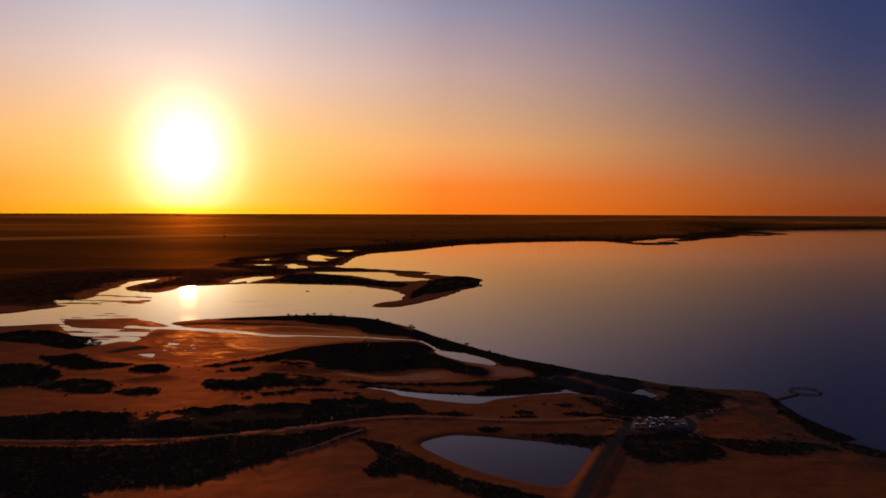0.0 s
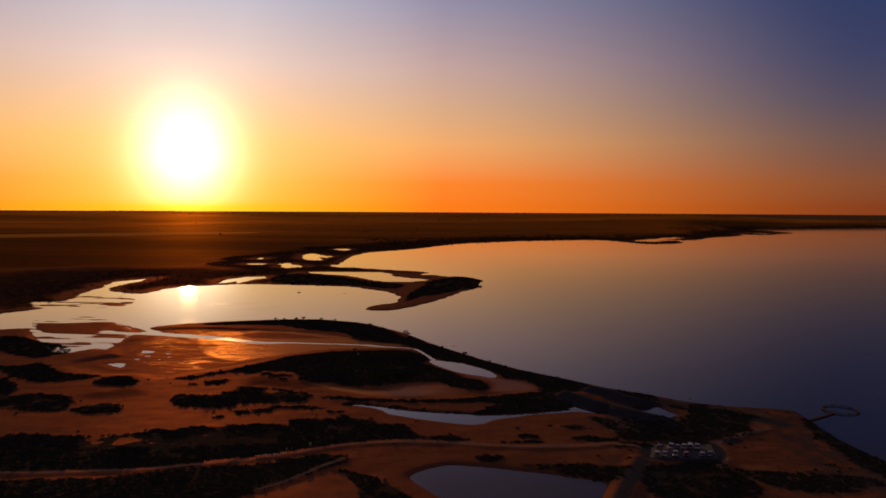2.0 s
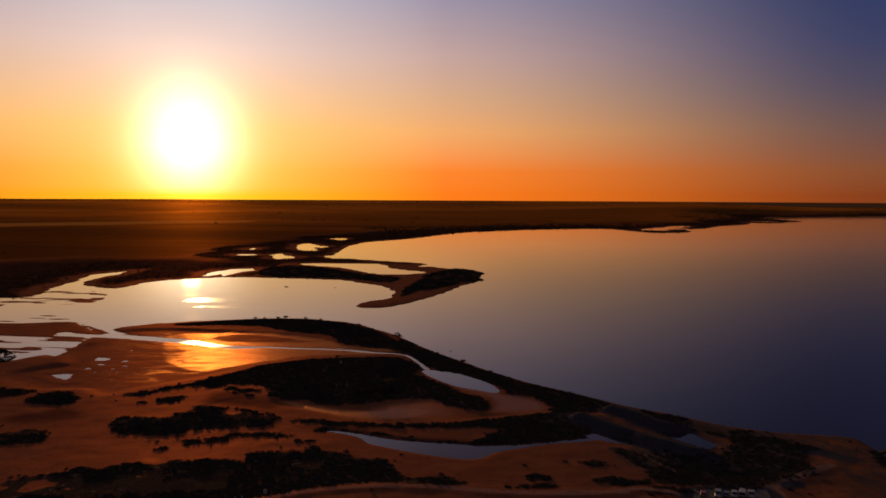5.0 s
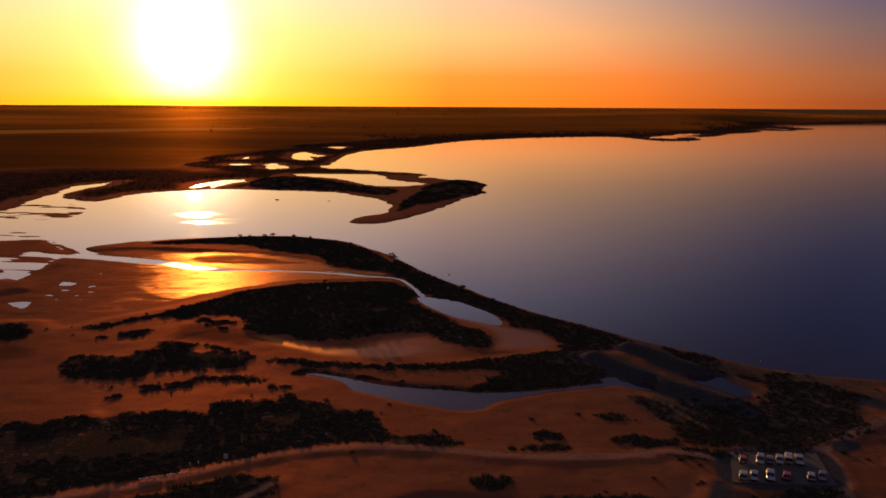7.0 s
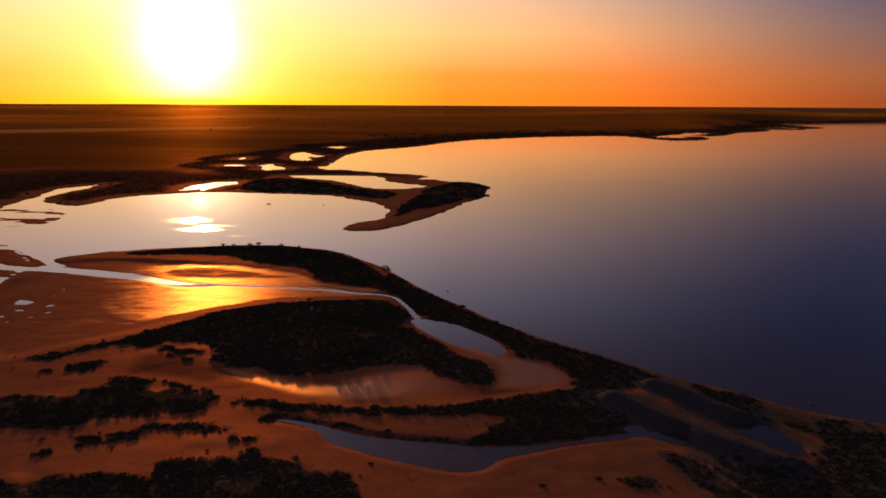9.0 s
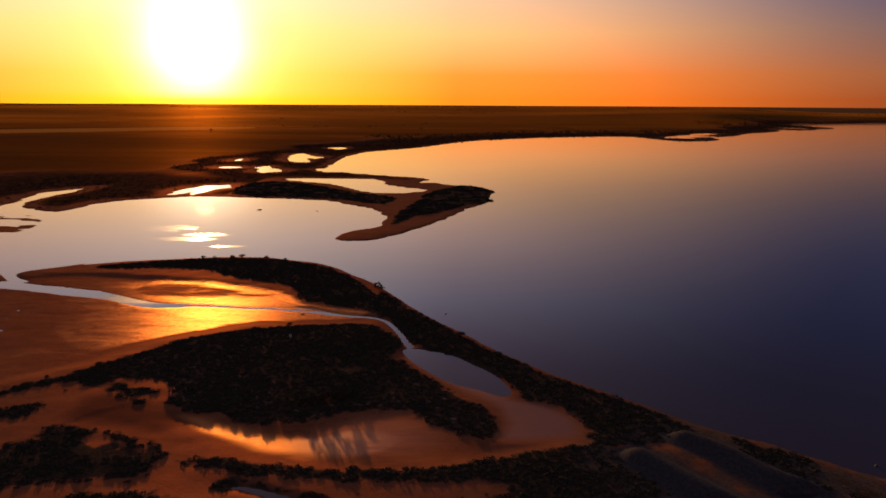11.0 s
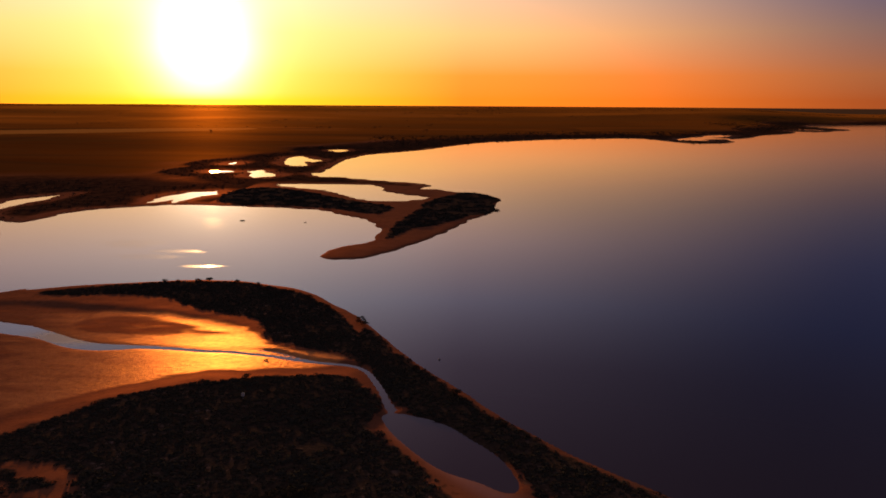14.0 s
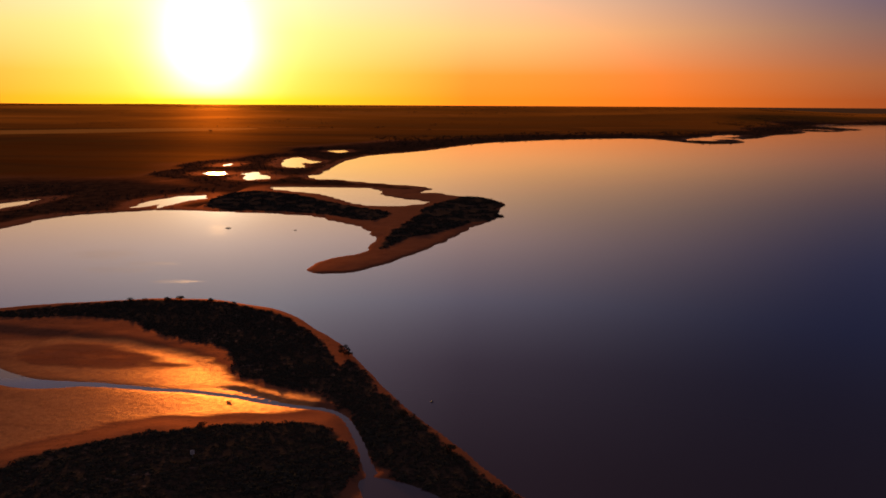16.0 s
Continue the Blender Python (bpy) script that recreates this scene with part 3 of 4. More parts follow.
DARK_LENS = [(-133, 525), (-121, 537), (-103, 535), (-82, 523), (-70, 517), (-79, 514), (-93, 514), (-107, 514), (-119, 515)]
CHANNEL_W = [(-235, 549), (-209, 541), (-185, 534), (-167, 528), (-151, 523), (-139, 517), (-126, 509), (-112, 503), (-98, 502), (-97, 499), (-109, 496), (-118, 497), (-126, 501), (-136, 507), (-150, 512), (-164, 516), (-182, 522), (-200, 527), (-224, 533)]
CHANNEL_B = [(-65, 499), (-56, 499), (-49, 497), (-43, 494), (-37, 491), (-32, 488)]
SAND_BAR = [(-292, 571), (-274, 575), (-255, 580), (-242, 576), (-222, 556), (-200, 534), (-214, 537), (-231, 542), (-237, 530), (-270, 535)]
TIDE_PUDDLE = [(56, 349), (61, 351), (63, 347), (70, 347), (73, 341), (68, 340), (63, 342), (58, 345)]
TRACK_PALE = [(66, 334), (71, 327), (73, 320), (77, 311)]
TRACK_PALE2 = [(70, 335), (73, 328), (77, 321)]
TRACK_SIDE = [(-31, 280), (-38, 271), (-45, 260), (-53, 252)]
TRACK_UPPER = [(0, 299), (9, 297), (21, 295), (32, 295), (47, 296), (58, 295)]
PATCH_D = [(-151, 337), (-146, 347), (-135, 346), (-132, 336), (-143, 332)]
SMALL_W = [(-165, 386), (-158, 394), (-146, 391), (-146, 380), (-158, 381)]
SMALL_X = [(-165, 386), (-163, 398), (-153, 400), (-150, 389), (-155, 381)]
PUDDLE_FIELD = [(-188, 422), (-185, 442), (-180, 473), (-165, 495), (-149, 456), (-140, 413), (-154, 405), (-173, 412)]
FAR_POND_F = [(-310, 1278), (-310, 1309), (-303, 1289), (-302, 1258)]
SANDY_B = [(-82, 372), (-77, 375), (-68, 372), (-63, 367), (-66, 364), (-76, 365)]


def curve_through(points, closed=True, n=4):
    """A smooth line through the points of the plan."""
    p = np.array(points, float)
    k = len(p)
    out = []
    for i in range(k if closed else k - 1):
        a, b, c, d = (p[(i + j) % k] if closed else p[min(max(i + j, 0), k - 1)] for j in (-1, 0, 1, 2))
        for s in np.arange(n) / n:
            out.append(0.5 * (2 * b + (c - a) * s + (2 * a - 5 * b + 4 * c - d) * s * s + (3 * b - a - 3 * c + d) * s ** 3))
    if not closed:
        out.append(p[-1])
    return np.array(out)


def line_distance(q, line, closed=True):
    """Distance of each place in q from a line of the plan, and whether it lies inside."""
    best = np.full(len(q), 1e12)
    inside = np.zeros(len(q), bool)
    ends = np.roll(line, -1, 0) if closed else line[1:]
    for a, b in zip(line[: len(ends)], ends):
        ab = b - a
        s = np.clip(((q - a) @ ab) / max(ab @ ab, 1e-9), 0, 1)
        gap = q - a - s[:, None] * ab
        best = np.minimum(best, np.einsum("ij,ij->i", gap, gap))
        if closed and a[1] != b[1]:
            inside ^= ((a[1] > q[:, 1]) != (b[1] > q[:, 1])) & (q[:, 0] < ab[0] * (q[:, 1] - a[1]) / ab[1] + a[0])
    return np.sqrt(best), inside


def depth_in(q, shape, reach=60.0, n=4):
    """Signed distance to an outline, positive inside, no further than reach."""
    line = curve_through(shape, True, n)
    out = np.full(len(q), -reach)
    near = np.all((q > line.min(0) - reach) & (q < line.max(0) + reach), 1)
    if near.any():
        d, inside = line_distance(q[near], line)
        out[near] = np.clip(np.where(inside, d, -d), -reach, reach)
    return out


def depth_along(q, shape, half, reach=60.0):
    """The same for a strip along an open line, whose half width runs from its first value to its last."""
    line = curve_through(shape, False, 4)
    out = np.full(len(q), -reach)
    near = np.all((q > line.min(0) - reach) & (q < line.max(0) + reach), 1)
    if near.any():
        d = np.full(near.sum(), 1e9)
        widths = np.interp(np.linspace(0, 1, len(line)), np.linspace(0, 1, len(half)), half)
        for i in range(len(line) - 1):
            e, _ = line_distance(q[near], line[i:i + 2], False)
            d = np.minimum(d, e - widths[i])
        out[near] = np.clip(-d, -reach, reach)
    return out


def grain(q, scale, seed=0):
    """Smooth value noise, -1 to 1."""
    p = q / scale + seed * 17.31
    i = np.floor(p).astype(np.int64)
    f = p - i
    f = f * f * (3 - 2 * f)

    def h(x, y):
        v = np.sin(x * 127.1 + y * 311.7 + seed * 74.7) * 43758.5453
        return 2 * (v - np.floor(v)) - 1

    x, y = i[:, 0], i[:, 1]
    return (h(x, y) * (1 - f[:, 0]) + h(x + 1, y) * f[:, 0]) * (1 - f[:, 1]) + (h(x, y + 1) * (1 - f[:, 0]) + h(x + 1, y + 1) * f[:, 0]) * f[:, 1]


def ease(x, a, b):
    s = np.clip((x - a) / (b - a), 0, 1)
    return s * s * (3 - 2 * s)


LAKE = LAKE_SOUTH + SPIT + LAGOON + HOOK + FAR_SHORE
PONDS = (HOOK_POND, FAR_POND_A, FAR_POND_B, FAR_POND_C, FAR_POND_D, FAR_POND_E, INLET_POND, CRESCENT_POND, FARM_POND, HOLLOW_POND, TIDE_PUDDLE, CHANNEL_W, FAR_POND_F, FAR_INLET_A, FAR_INLET_B)
NEAR_SCRUB = dict(island=SCRUB_ISLAND, left=SCRUB_LEFT, bank=BANK_NORTH, bank_foot=BANK_SOUTH, mid=SCRUB_MID, west=SCRUB_WEST, a=PATCH_A, b=PATCH_B, c=PATCH_C, south=SCRUB_SOUTH, dam=SCRUB_DAM,
                  thicket=THICKET, park=HEDGE_PARK, road=HEDGE_ROAD, tail=ISLAND_TAIL, d=PATCH_D, point=SCRUB_POINT, lakeside=SHORE_SCRUB, spit_w=SPIT_SCRUB_W, spit_e=SPIT_SCRUB_E, hook=HOOK_SCRUB, neck=NECK_SCRUB)
SMALL_SCRUB = (SMALL_A, SMALL_B, SMALL_C, SMALL_D, SMALL_E, SMALL_F, SMALL_G, SMALL_H, SMALL_I, SMALL_J, SMALL_K, SMALL_L, SMALL_M, SMALL_N, SMALL_O, SMALL_P, SMALL_Q, SMALL_R, SMALL_S, SMALL_T, SMALL_U, SMALL_V, SMALL_W, SMALL_X)
SANDS = (SANDY, SANDY_B)


def shore_field(q):
    """Metres from the water's edge: positive on land."""
    wob = np.stack([grain(q, 9, 3), grain(q, 9, 4)], 1) * 1.3 * np.clip(ease(q[:, 1], 520, 800) * 2 + 0.3, 0, 3)[:, None]
    p = q + wob
    water = depth_in(p, LAKE, 6000.0, 3)
    for pond in PONDS:
        d = depth_in(p, pond)
        water = np.where(d > -59, np.maximum(water, d), water)
    d = np.maximum(depth_along(p, CHANNEL, (1.6, 1.2, 1.0, 1.0, 1.0, 1.1, 1.2, 1.5)), depth_along(p, CHANNEL_B, (0.4, 0.6, 0.4)))
    water = np.where(d > -59, np.maximum(water, d), water)
    return -water


def scrub_field(q, shore, woods=False):
    """Metres inside the scrub: positive where it grows."""
    p = q + np.stack([grain(q, 6, 5), grain(q, 6, 6)], 1) * 0.9 + np.stack([grain(q, 15, 25), grain(q, 15, 26)], 1) * 1.2
    out = np.full(len(q), -60.0)
    for shape in (*NEAR_SCRUB.values(), *SMALL_SCRUB):
        out = np.maximum(out, depth_in(p, shape))
    for shape in SANDS:
        out = np.where(out > -2, out - (9 + 7 * grain(q, 5, 27)) * ease(depth_in(q, shape), -3, 4), out)
    # a belt along the far shore
    belt = np.minimum(np.minimum(shore - 6 - 10 * grain(q, 40, 8), 60 + 70 * grain(q, 110, 9) + 0.05 * (q[:, 1] - 700) - shore), (q[:, 1] - 640) * 0.5)
    hook_land = (q[:, 0] > -215) & (q[:, 1] < 1060)
    belt = np.where(hook_land, -60, belt)
    return np.maximum(out, np.clip(belt, -60, 60)) if woods else out


def make_axis(lo, hi, step, grow_lo, grow_hi, end_lo, end_hi):
    mid = np.arange(lo, hi, step)
    a, s, left = lo, step, []
    while a > end_lo:
        s *= grow_lo
        a -= s
        left.append(a)
    b, s, right = mid[-1], step, []
    while b < end_hi:
        s *= grow_hi
        b += s
        right.append(b)
    return np.array(left[::-1] + list(mid) + right)


XS = make_axis(-260, 175, 1.3, 1.045, 1.045, -5600, 5600)
YS = make_axis(225, 605, 1.3, 1.06, 1.03, -4800, 5300)
gx, gy = np.meshgrid(XS, YS)
PLACES = np.stack([gx.ravel(), gy.ravel()], 1)
SHORE = shore_field(PLACES)
SCRUB = scrub_field(PLACES, SHORE)
TRACK_D = np.maximum.reduce([depth_along(PLACES, TRACK_SIDE, (0.9, 0.7)), depth_along(PLACES, TRACK_UPPER, (1.0, 0.9)), depth_along(PLACES, TRACK_PALE, (0.4, 0.4)), depth_along(PLACES, TRACK_PALE2, (0.3, 0.3)), depth_along(PLACES, TRACK, (1.0, 1.2)), depth_along(PLACES, BEACH_ROAD, (1.8, 1.8)), depth_along(PLACES, BEACH_ROAD2, (1.6, 1.6))])
DAM_D = depth_along(PLACES, DAM_ROAD, (2.4, 2.4))
TURN_D = np.maximum(depth_in(PLACES, TURNING), depth_in(PLACES, LAWN))
RIDGE = np.maximum(depth_along(PLACES, RIDGE_A, (4.5, 5.0)), depth_along(PLACES, RIDGE_B, (4.0, 4.5)))
MUD_D = depth_in(PLACES, WET_MUD)
FLAT_D = depth_in(PLACES, WET_FLAT)
INLET_D = depth_in(PLACES, INLET_MUD)
WET_D = np.maximum.reduce([FLAT_D, MUD_D, INLET_D, depth_in(PLACES, FLAT_POND_D) + 10])
WET = np.clip(np.maximum(np.maximum(ease(FLAT_D, -6, 10) * 0.35, ease(MUD_D, -6, 8) * 0.6), 0.4 * np.exp(-np.maximum(SHORE, 0) / 1.5) * (PLACES[:, 1] < 1500)), 0, 1)
WET = np.maximum(WET, ease(np.maximum(depth_in(PLACES, STREAKS_A), depth_in(PLACES, STREAKS_B)), 0, 6) * 0.5)
# Sheen masks drawn to the sun glow on the mud, fading at its sides
BAND = ease(depth_in(PLACES, SHINE_BAND) + grain(PLACES * (0.5, 1), 5, 68), -2, 3) * (1 - 0.35 * ease(PLACES[:, 0], -40, 0))
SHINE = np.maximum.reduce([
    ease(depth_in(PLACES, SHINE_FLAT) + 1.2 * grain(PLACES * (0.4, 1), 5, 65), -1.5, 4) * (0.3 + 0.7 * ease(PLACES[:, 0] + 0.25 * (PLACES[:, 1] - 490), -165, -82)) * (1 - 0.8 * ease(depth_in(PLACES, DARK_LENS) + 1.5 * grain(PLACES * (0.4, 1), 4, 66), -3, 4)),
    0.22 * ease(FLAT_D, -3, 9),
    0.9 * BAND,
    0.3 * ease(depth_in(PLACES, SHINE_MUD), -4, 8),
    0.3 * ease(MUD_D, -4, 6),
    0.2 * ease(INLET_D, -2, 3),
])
POOL = np.maximum(0.85 * ease(INLET_D, -1, 5), 0.5 * ease(depth_in(PLACES, SHINE_MUD), -4, 8))
STAIN = ease(np.maximum(depth_in(PLACES, DARK_SAND_A), depth_in(PLACES, DARK_SAND_B)) + 1.5 * grain(PLACES, 6, 61), -4, 4)
STONY = np.maximum(ease(RIDGE, -17, -3), ease(PLACES[:, 0], 45, 75) * ease(34 - SHORE, 0, 16) * (PLACES[:, 1] > 150))
HEATH = ease(SHORE + 6 * grain(PLACES, 25, 64), 6, 26) * ease(185 + 60 * grain(PLACES, 160, 62) + 25 * grain(PLACES, 40, 63) - SHORE, -70, 40) * ease(PLACES[:, 1], 620, 680) * ~((PLACES[:, 0] > -200) & (PLACES[:, 1] < 1010))
FARM = ease(SHORE - 140 - 50 * grain(PLACES, 120, 11), 0, 90) * ease(PLACES[:, 1], 600, 800)
STUBBLE = depth_in(PLACES, FIELD_STRIP, 120)


def ground_height():
    q, s = PLACES, SHORE
    land = 0.65 * (1 - np.exp(-np.maximum(s, 0) / 28)) * (1 - 0.9 * ease(WET_D, -8, 4))
    land += np.clip(s, 0, 12) / 12 * (0.18 * grain(q, 17, 1) + 0.08 * grain(q, 5, 2)) * (1 - ease(WET_D, -4, 4))
    land += 0.12 * ease(SCRUB, -4, 10) * np.clip(s / 6, 0, 1)
    land += 0.36 * ease(s, 0.1, 2.0) * (1 - 0.8 * ease(WET_D, -6, 2))
    land += 2.3 * ease(RIDGE, -1.0, 4.0)
    bed = -1.2 * (1 - np.exp(np.minimum(s, 0) / 14))
    z = np.where(s > 0, 0.02 * np.minimum(s, 1) + land, bed)
    z += 0.25 * ease(TRACK_D, -3.0, 0.0) + 0.6 * ease(DAM_D, -4.0, 0.0)
    rim = np.sqrt((q[:, 0] / 7000) ** 2 + ((q[:, 1] - 150) / 4750) ** 2)
    far = ease(q[:, 1], 1200, 1700)
    z = z * (1 - far) + far * np.clip(0.02 * s, -3, 3)
    z += ease(s, 60, 420) * (57 + 4 * grain(q, 700, 12)) * ease(rim, 0.55, 1.0) ** 1.3 * (1 - 0.6 * ease(q[:, 0] / np.maximum(q[:, 1], 1), 0.3, 0.5))
    z += ease(s, 100, 500) * 1.5 * (1 + grain(q, 260, 13))
    return z


HEIGHT = ground_height()
# mud bars and puddles on the flats at the mouth of the channel, and the levelled car park
bars = np.maximum.reduce([depth_in(PLACES, shape) for shape in (STREAKS_A, STREAKS_B, FLAT_POND_D, FLAT_POND_B)])
combed = PLACES * (0.19, 1.0) + np.stack([PLACES[:, 1] * 0.05, PLACES[:, 0] * 0.12], 1)
HEIGHT = np.where(bars > 0, HEIGHT * (1 - ease(bars, 0, 8)) + ease(bars, 0, 8) * (0.05 * grain(combed, 6.0, 31) + 0.04 * grain(combed, 2.6, 32) + 0.02 * grain(PLACES, 12, 37) - 0.014), HEIGHT)
HEIGHT += 0.22 * ease(depth_in(PLACES, SAND_BAR) + grain(combed, 3, 38), -1, 3)
puddle = ease(WET_D, 2, 12) * ease(-PLACES[:, 0], 120, 150)
HEIGHT += puddle * (0.01 + 0.05 * np.minimum(grain(PLACES * (0.5, 1), 5, 33) + 0.5 * grain(PLACES, 2.5, 34), 0.4))
pools = ease(depth_in(PLACES, PUDDLE_FIELD), -2, 6) * ease(-depth_in(PLACES, FLAT_POND_D), -1, 3)
HEIGHT = HEIGHT * (1 - pools) + pools * (0.035 + 0.05 * grain(PLACES * (0.6, 1), 3.4, 35) + 0.035 * grain(PLACES, 2.2, 36))
level = ease(depth_in(PLACES, PARK), -4, -1)
HEIGHT = HEIGHT * (1 - level) + 0.85 * level


def ground_z(q):
    """Height of the ground at places of the plan."""
    i = np.clip(np.searchsorted(XS, q[:, 0]) - 1, 0, len(XS) - 2)
    j = np.clip(np.searchsorted(YS, q[:, 1]) - 1, 0, len(YS) - 2)
    u = (q[:, 0] - XS[i]) / (XS[i + 1] - XS[i])
    v = (q[:, 1] - YS[j]) / (YS[j + 1] - YS[j])
    h = HEIGHT.reshape(len(YS), len(XS))
    return (h[j, i] * (1 - u) + h[j, i + 1] * u) * (1 - v) + (h[j + 1, i] * (1 - u) + h[j + 1, i + 1] * u) * v


def mesh_of(name, verts, faces, mat, smooth=False):
    """A mesh from arrays of places and of faces with one number of corners."""
    me = bpy.data.meshes.new(name)
    verts, faces = np.asarray(verts, np.float32), np.asarray(faces, np.int32)
    k = faces.shape[1]
    me.vertices.add(len(verts))
    me.vertices.foreach_set("co", verts.ravel())
    me.loops.add(faces.size)
    me.loops.foreach_set("vertex_index", faces.ravel())
    me.polygons.add(len(faces))
    me.polygons.foreach_set("loop_start", np.arange(0, faces.size, k, dtype=np.int32))
    me.polygons.foreach_set("use_smooth", np.full(len(faces), smooth))
    me.update(calc_edges=True)
    me.materials.append(mat)
    return me


def make_terrain():
    nx, ny = len(XS), len(YS)
    i = (np.arange(ny - 1)[:, None] * nx + np.arange(nx - 1)[None, :]).ravel()
    me = mesh_of("ground", np.column_stack([PLACES, HEIGHT]), np.stack([i, i + 1, i + nx + 1, i + nx], 1), GROUND, True)
    for name, values in (("shore", np.clip(SHORE, -60, 60)), ("scrub", np.clip(SCRUB, -20, 20)), ("track", np.clip(TRACK_D, -20, 20)), ("gravel", np.clip(np.maximum.reduce([RIDGE + 2.0, DAM_D, TURN_D, depth_in(PLACES, PARK) + 1.5]), -20, 20)), ("wet", WET), ("heath", HEATH), ("shine", SHINE), ("stain", STAIN), ("pool", POOL), ("band", BAND), ("stony", STONY), ("farm", FARM), ("stubble", STUBBLE)):
        me.attributes.new(name, "FLOAT", "POINT").data.foreach_set("value", values.astype(np.float32))
    tagged(new("ground", me), "orange sand flats, scrub soil and dull farmland round the lake", "ground", kind="structure")


make_terrain()
water = new("water", mesh_of("water", [(-5500, -1500, 0), (5500, -1500, 0), (5500, 4640, 0), (-5500, 4640, 0)], [(0, 1, 2, 3)], WATER))
tagged(water, "calm salt lake mirroring the sunset sky", "water", kind="structure")


# ---- scrub ----
def clump(rng, leaves, squash=0.44, leaf=0.225):
    """Leaf clumps round a bush of radius 1: places of the corners, four for each clump."""
    d = rng.normal(size=(leaves, 3))
    d /= np.linalg.norm(d, axis=1)[:, None]
    d[:, 2] = np.abs(d[:, 2])
    c = d * rng.uniform(0.55, 1.0, (leaves, 1)) * (1, 1, squash)
    skin = d / (1, 1, squash) + 0.45 * rng.normal(size=(leaves, 3))
    skin /= np.linalg.norm(skin, axis=1)[:, None]
    a = np.cross(skin, rng.normal(size=(leaves, 3)))
    a /= np.linalg.norm(a, axis=1)[:, None] + 1e-6
    b = np.cross(skin, a)
    size = rng.uniform(0.6, 1.2, (leaves, 1)) * leaf
    a, b = a * size, b * size
    return np.stack([c - a, c + b * 0.8, c + a, c - b * 0.8], 1).reshape(-1, 3)


def scatter(name, spots, radii, rng, leaves, mat, label, squash=0.44):
    kinds = [clump(rng, leaves, squash) for _ in range(9)]
    pick = rng.integers(0, 9, len(spots))
    spin = rng.uniform(0, 2 * math.pi, len(spots))
    z = ground_z(spots)
    verts = np.empty((len(spots), leaves * 4, 3), np.float32)
    for k in range(9):
        sel = pick == k
        c, s = np.cos(spin[sel])[:, None], np.sin(spin[sel])[:, None]
        v = kinds[k]
        r = radii[sel][:, None]
        verts[sel, :, 0] = spots[sel, 0][:, None] + r * (c * v[:, 0] - s * v[:, 1])
        verts[sel, :, 1] = spots[sel, 1][:, None] + r * (s * v[:, 0] + c * v[:, 1])
        verts[sel, :, 2] = z[sel][:, None] + r * v[:, 2]
    me = mesh_of(name, verts.reshape(-1, 3), np.arange(len(spots) * leaves * 4).reshape(-1, 4), mat)
    return tagged(new(name, me), label, "scrub", kind="stuff")


def grow(name, shape, spacing, size, rng, label, leaves=22, edge=-0.5, bare=-0.5):
    box = np.array(shape, float)
    lo, hi = box.min(0) - 5, box.max(0) + 5
    count = int((hi - lo).prod() / spacing ** 2)
    q = rng.uniform(lo, hi, (count, 2))
    p = q + np.stack([grain(q, 6, 5), grain(q, 6, 6)], 1) * 0.9 + np.stack([grain(q, 15, 25), grain(q, 15, 26)], 1) * 1.2
    keep = (depth_in(p, shape) > edge + 0.8 * grain(q, 3, 21) + 1.6 * rng.uniform(0, 1, count) ** 2) & (shore_field(q) > 0.6) & (depth_along(q, TRACK, (1.7, 1.7)) < 0) & (depth_along(q, DAM_ROAD, (2.6, 2.6)) < 0) & (grain(q, 7, 22) + 0.5 * grain(q, 2.5, 23) > bare + 1.5 * ease(np.maximum.reduce([depth_in(q, sand) for sand in SANDS]), -4, 3)) & (depth_along(q, TRACK_SIDE, (1.4, 1.2)) < 0) & (np.maximum(depth_along(q, TRACK_PALE, (0.9, 0.9)), depth_along(q, TRACK_PALE2, (0.8, 0.8))) < 0)
    q = q[keep]
    if len(q):
        scatter(name, q, rng.uniform(*size, len(q)) * (1 + 0.3 * grain(q, 11, 24)), rng, leaves, LEAF, label)


rng = np.random.default_rng(7)
BARE = dict(lakeside=-0.1, thicket=-2.0, island=-1.0, spit_w=-1.0, spit_e=-1.0, bank=-1.0, south=-1.0)
for key, shape in NEAR_SCRUB.items():
    far = key in ("hook", "neck")
    grow("saltbush_scrub", shape, 2.4 if far else 1.2, (1.0, 2.2) if far else (0.45, 1.15), rng, "dense dark saltbush scrub on sandy soil", 32, bare=-0.15 if far else BARE.get(key, -0.6))
for shape in SMALL_SCRUB:
    grow("saltbush_scrub", shape, 1.1, (0.4, 1.1), rng, "small patch of dark saltbush on bare sand", 32, bare=-2)


# ---- things ----
def part(name, bm, mat, parent=None, label=""):
    """One mesh object from a bmesh, under a thing or a part."""
    me = bpy.data.meshes.new(name)
    bm.to_mesh(me)
    bm.free()
    me.materials.append(mat)
    ob = new(name, me)
    ob.parent = parent
    return tagged(ob, label)


def box(bm, size, at, bevel=0.0, turn=None):
    """Adds a box of that size with its middle at a place."""
    made = bmesh.ops.create_cube(bm, size=1.0, matrix=Matrix.Translation(at) @ (turn or Matrix()) @ Matrix.Diagonal((*size, 1)))
    if bevel:
        edges = {e for v in made["verts"] for e in v.link_edges}
        bmesh.ops.bevel(bm, geom=list(edges), offset=bevel, segments=1, affect="EDGES")
    return bm


def boxed(*boxes, bevel=0.0):
    bm = bmesh.new()
    for size, at in boxes:
        box(bm, size, at, bevel)
    return bm


